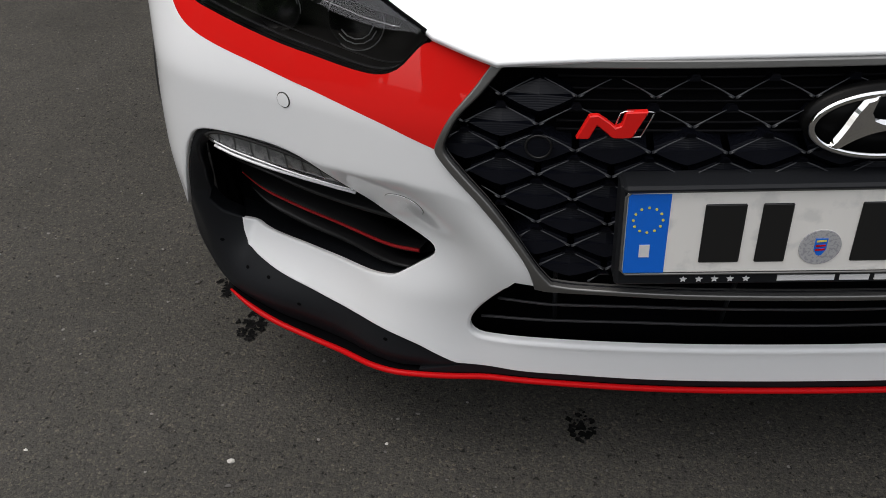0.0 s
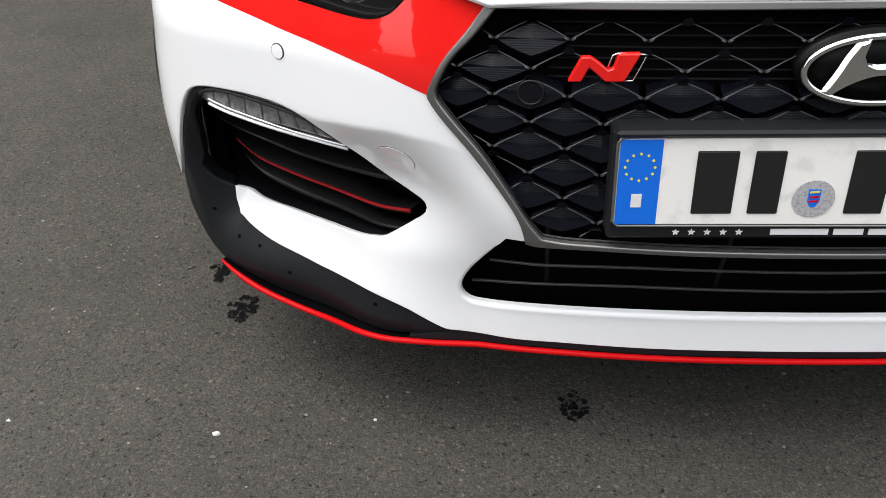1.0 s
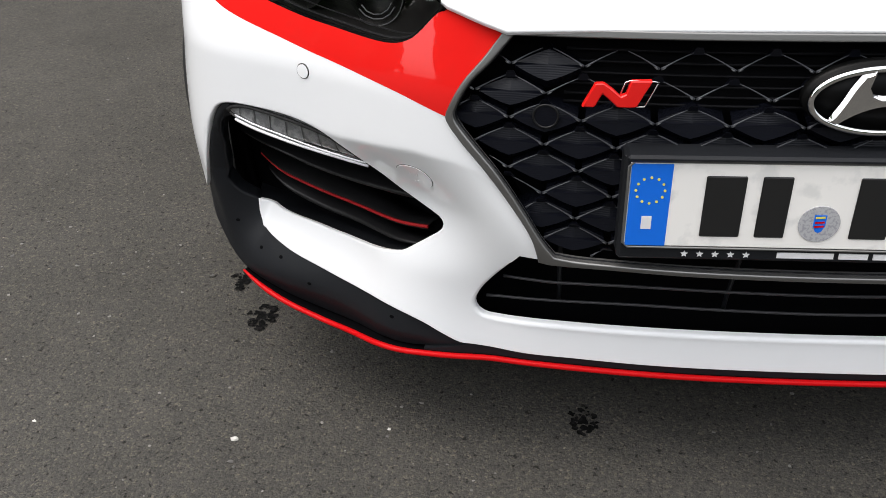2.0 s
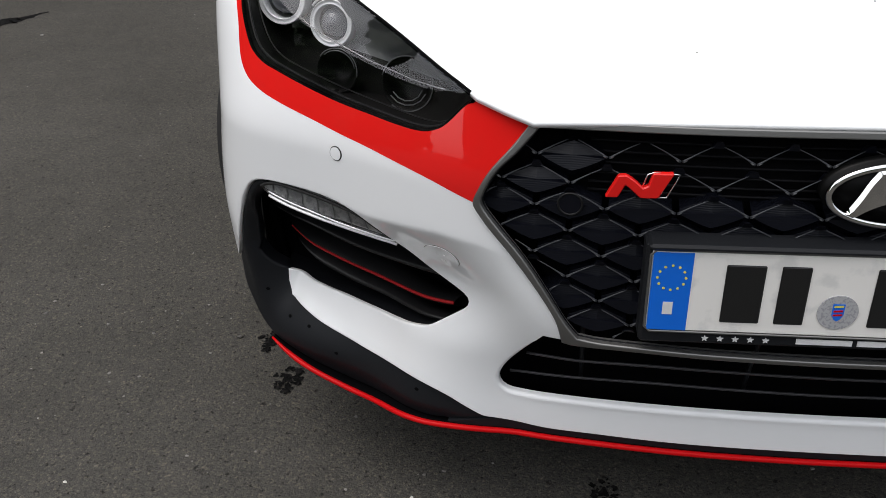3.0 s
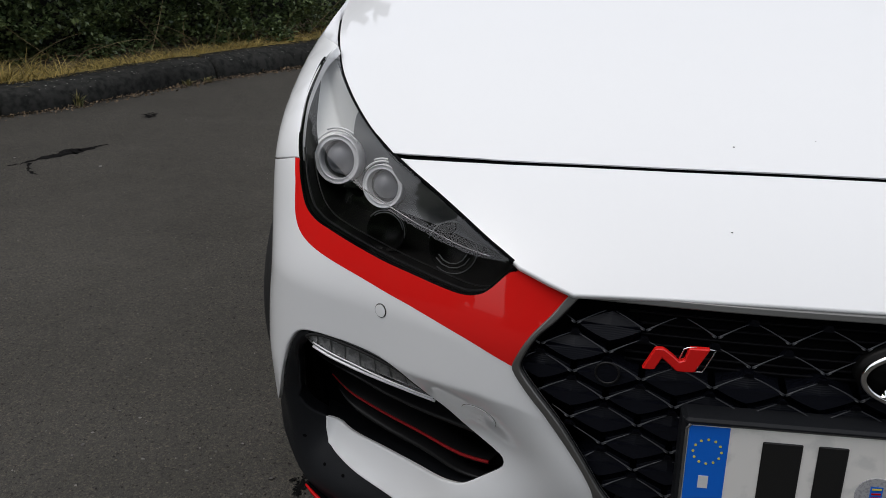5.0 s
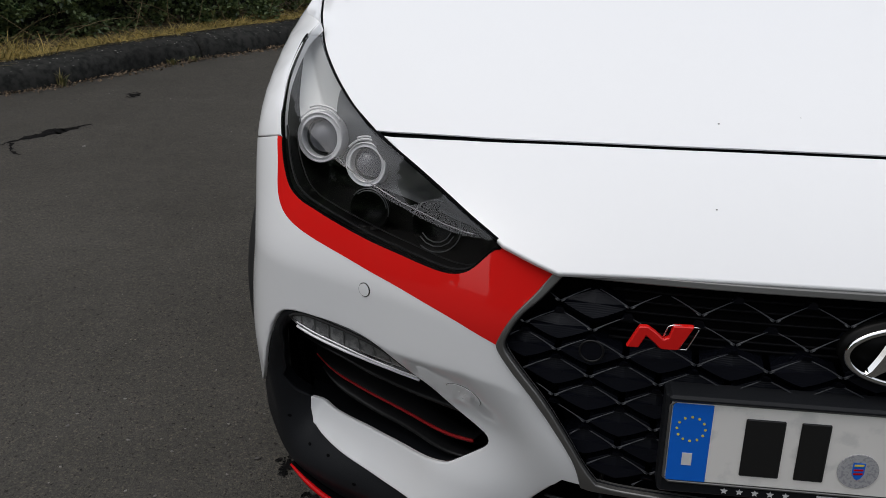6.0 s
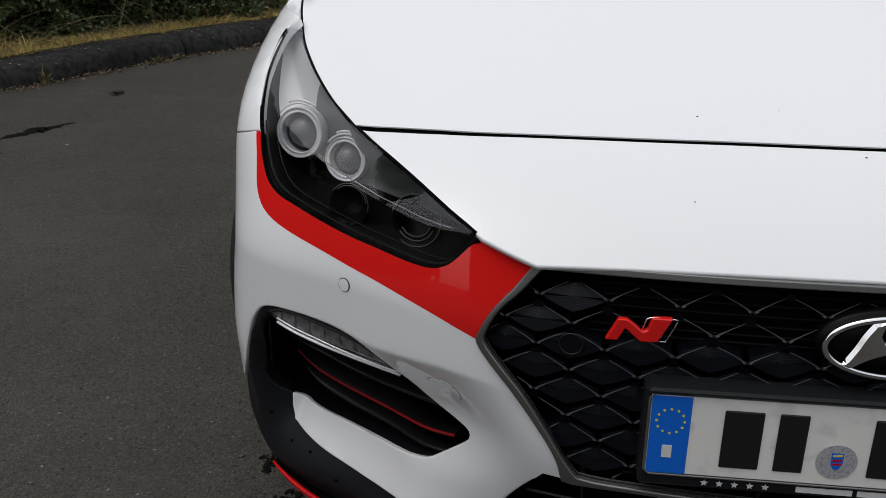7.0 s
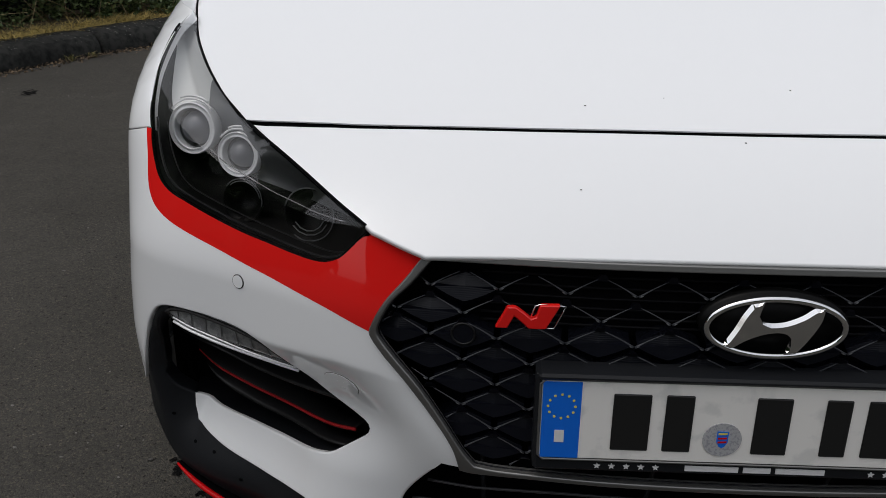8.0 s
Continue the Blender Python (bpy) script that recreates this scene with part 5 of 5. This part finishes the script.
def leaf(c, size, up):
    """A folded leaf with a pointed tip."""
    d = rng.standard_normal(3)
    d[2] = d[2] * .6 - .1
    d /= np.linalg.norm(d)
    s = np.cross(d, up + .5 * rng.standard_normal(3))
    s /= np.linalg.norm(s) + 1e-9
    t = np.cross(s, d)
    L, W = size, size * .34
    return (np.array([c, c + d * L * .5 + s * W + t * W * .25, c + d * L, c + d * L * .5 - s * W + t * W * .25]), [(0, 1, 2), (0, 2, 3)])


def hedge(u0, u1, count, height, seed_shift=0.0, big=1.0):
    pieces = []
    for k in range(count):
        u = rng.uniform(u0, u1)
        (q,), (m_,) = kerb_at([u])
        z = rng.uniform(.10, height) if rng.random() > .5 else rng.uniform(.10, .7)
        bulge = .20 * noise.noise(Vector((u * 1.9, z * 2.4, seed_shift))) + .34 * noise.noise(Vector((u * 5.5, z * 6, 3.3))) + .10 * noise.noise(Vector((u * 13, z * 13, 1.7)))
        face = .62 + .10 * math.sin(u * 1.1) - .10 * min(z, 1.2) + bulge
        o = min(face + abs(rng.normal(0, .10)), .98 + rng.uniform(0, .05))
        pieces.append(leaf(np.array([q[0] + m_[0] * o, q[1] + m_[1] * o, z]), rng.uniform(.022, .05) * big, np.array([-m_[0] * -.4, 0, 1.0])))
    v, f = joined(pieces)
    ob = sheet_object("hedge", v, f, LEAF, "dense dark green hedge behind the verge", "hedge", "stuff")
    return ob


hedge(4.2, 9.0, 44000, 1.35)
tagged(hedge(9.0, 15.0, 18000, 1.5, 5.0), "sparse far end of the dark green hedge")

# near-black core painted as the shade between leaves; blocks light from behind
CORE_SHADE = material("painted_hedge_shade", (.005, .006, .004), .95, spots=((.016, .013, .008), 40, .5, .1), bump=(30, 1))


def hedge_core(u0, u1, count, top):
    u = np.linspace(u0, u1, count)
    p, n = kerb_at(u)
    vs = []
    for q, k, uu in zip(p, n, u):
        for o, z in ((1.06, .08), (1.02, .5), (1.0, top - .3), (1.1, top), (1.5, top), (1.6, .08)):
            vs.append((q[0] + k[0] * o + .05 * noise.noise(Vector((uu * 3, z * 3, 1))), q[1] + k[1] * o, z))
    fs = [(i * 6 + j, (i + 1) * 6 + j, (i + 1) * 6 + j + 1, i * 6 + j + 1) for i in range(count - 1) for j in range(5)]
    sheet_object("hedge_core", vs, fs, CORE_SHADE, "near-black sheet painted as the shade inside the hedge", "hedge", "stuff")


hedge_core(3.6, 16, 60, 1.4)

# dry stems and twigs in front of the hedge
stems = []
for k in range(70):
    uu = rng.uniform(4.6, 9.2)
    (q,), (m_,) = kerb_at([uu])
    o = rng.uniform(.38, .62)
    base = np.array([q[0] + m_[0] * o, q[1] + m_[1] * o, .12])
    d = rng.standard_normal(3) * [.5, .5, .3]
    d[2] = abs(d[2]) + .35
    L = rng.uniform(.15, .5)
    bend = rng.standard_normal(3) * .12
    t = np.linspace(0, 1, 7)[:, None]
    stems.append(tube(base + d * L * t + bend * t**2 - np.array([0, 0, .25]) * L * t**3, np.linspace(.0022, .0009, 7), 5))
v, f = joined(stems)
sheet_object("dry_stems", v, f, foliage("dry_stem", (.10, .065, .03), (.34, .26, .14), .8), "dry arching stems at the foot of the hedge", "stems", "stuff")

# leaf litter and crumbs in the gutter
pieces = []
for k in range(2200):
    uu = rng.uniform(4.8, 9.0)
    (q,), (m_,) = kerb_at([uu])
    o = -abs(rng.normal(0, .05)) - .002
    s = rng.uniform(.005, .022)
    pieces.append(leaf(np.array([q[0] + m_[0] * o, q[1] + m_[1] * o, .004 + rng.uniform(0, .012)]), s, np.array([0, 0, 1.0])))
v, f = joined(pieces)
sheet_object("leaf_litter", v, f, LITTER, "dry leaf litter in the gutter", "litter", "stuff")


# pale lichen specks on the kerb stones
pieces = []
for k in range(230):
    uu = rng.uniform(5.4, 8.8)
    (q,), (m_,) = kerb_at([uu])
    o = rng.uniform(.02, .2)
    z = np.interp(o, [.012, .035, .075, .12, .25], [.078, .110, .129, .136, .138])
    v, f = blot(q[0] + m_[0] * o, q[1] + m_[1] * o, rng.uniform(.0015, .005), 4, 1.0, 0, float(z) + .003)
    pieces.append((v, f))
v, f = joined(pieces)
sheet_object("lichen", v, f, foliage("lichen", (.16, .16, .14), (.55, .55, .5), .9), "pale lichen specks on the kerb", "lichen", "stuff")


def weed(uu, h, count):
    (q,), (m_,) = kerb_at([uu])
    pieces = []
    for k in range(count):
        a = rng.uniform(0, 2 * np.pi)
        r = rng.uniform(0, .03)
        pieces.append(blade(q[0] - m_[0] * .015 + r * math.cos(a), q[1] - m_[1] * .015 + r * math.sin(a), 0, h * rng.uniform(.4, 1), rng.uniform(.02, .07), .003))
    v, f = joined(pieces)
    ob = sheet_object("weed", v, f, foliage("weed_leaf", (.05, .07, .02), (.25, .2, .07), .7), "small weed growing in the gutter", "weed", "object")
    ob["group"] = "weeds in the gutter"


weed(6.62, .11, 40)
weed(7.40, .06, 40)
weed(6.12, .12, 60)
weed(7.55, .05, 30)


# the hedge goes on round the edge of the tarmac
tagged(hedge(-17.5, 4.2, 26000, 2.3, 9.0, 2.4), "tall dark green hedge along the edge of the tarmac")
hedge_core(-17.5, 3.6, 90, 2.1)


# trees across the road, behind the camera: they show as reflections in the paint
def tree(x, y, h, crown_r, seed, skirt=0):
    r = np.random.default_rng(seed)
    t = thing("tree", "leafy green broad-leaved tree beside the road", "tree", Matrix.Translation((x, y, 0)), "trees across the road")
    lean = r.uniform(-.3, .3, 2)
    limbs = [tube([(lean[0] * k, lean[1] * k, h * .55 * k) for k in np.linspace(0, 1, 7)], np.linspace(.22, .11, 7), 9)]
    tips = []
    for k in range(9):
        a, z0 = r.uniform(0, 6.28), r.uniform(.06, .5) * h
        L = r.uniform(.5, 1.0) * crown_r
        q = [(lean[0] * .7 + math.cos(a) * L * s, lean[1] * .7 + math.sin(a) * L * s, z0 + (h * .35) * s * r.uniform(.7, 1.1)) for s in np.linspace(0, 1, 6)]
        limbs.append(tube(q, np.linspace(.08, .02, 6), 6))
        tips += q[2:]
    v, f = joined(limbs)
    part("trunk", mesh_of(v, f, BARK), BARK, t)
    got = []
    cl = [np.array(q) + r.normal(0, .3 * crown_r, 3) * [1, 1, .7] for q in tips for _ in range(3)]
    for a in np.linspace(0, 6.28, skirt, endpoint=False):
        cl += [np.array([math.cos(a) * crown_r * .8, math.sin(a) * crown_r * .8, z]) + r.normal(0, .2, 3) for z in np.linspace(.7, h * .4, 4)]
    ball = bmesh.new()
    bmesh.ops.create_icosphere(ball, subdivisions=1, radius=1)
    bv, bf = np.array([u.co[:] for u in ball.verts]), [tuple(u.index for u in g.verts) for g in ball.faces]
    ball.free()
    for c in cl:
        got.append((c + bv * crown_r * .37 * (1 + .3 * r.standard_normal((len(bv), 1))), bf))
        for _ in range(9):
            d = r.standard_normal(3)
            p = c + d * crown_r * .14
            e = r.standard_normal((2, 3)) * .36
            got.append((np.array([p, p + e[0], p + e[0] + e[1], p + e[1]]), [(0, 1, 2, 3)]))
    v, f = joined(got)
    part("crown", mesh_of(v, f, CROWN, smooth_faces=False), CROWN, t)


for x, y, h, cr, sd in ((-9, -13, 6.2, 2.4, 1), (-4.5, -14, 6.4, 2.5, 2), (1.5, -14, 6.0, 2.4, 4), (7, -13, 6.0, 2.4, 6), (-6.5, 9.5, 6.0, 2.0, 7), (-5, 14, 7.6, 2.4, 8), (-8.2, 4.6, 5.0, 1.8, 9), (-11.5, 1.8, 8.5, 2.8, 10)):
    tree(x, y, h, cr, sd)
for x, y, h, cr, sd in ((-16.0, .2, 6.5, 2.6, 11), (-19.2, -3.6, 7.2, 2.8, 12), (-21.5, -8.0, 7.0, 2.7, 13)):
    tree(x, y, h, cr, sd, 11)
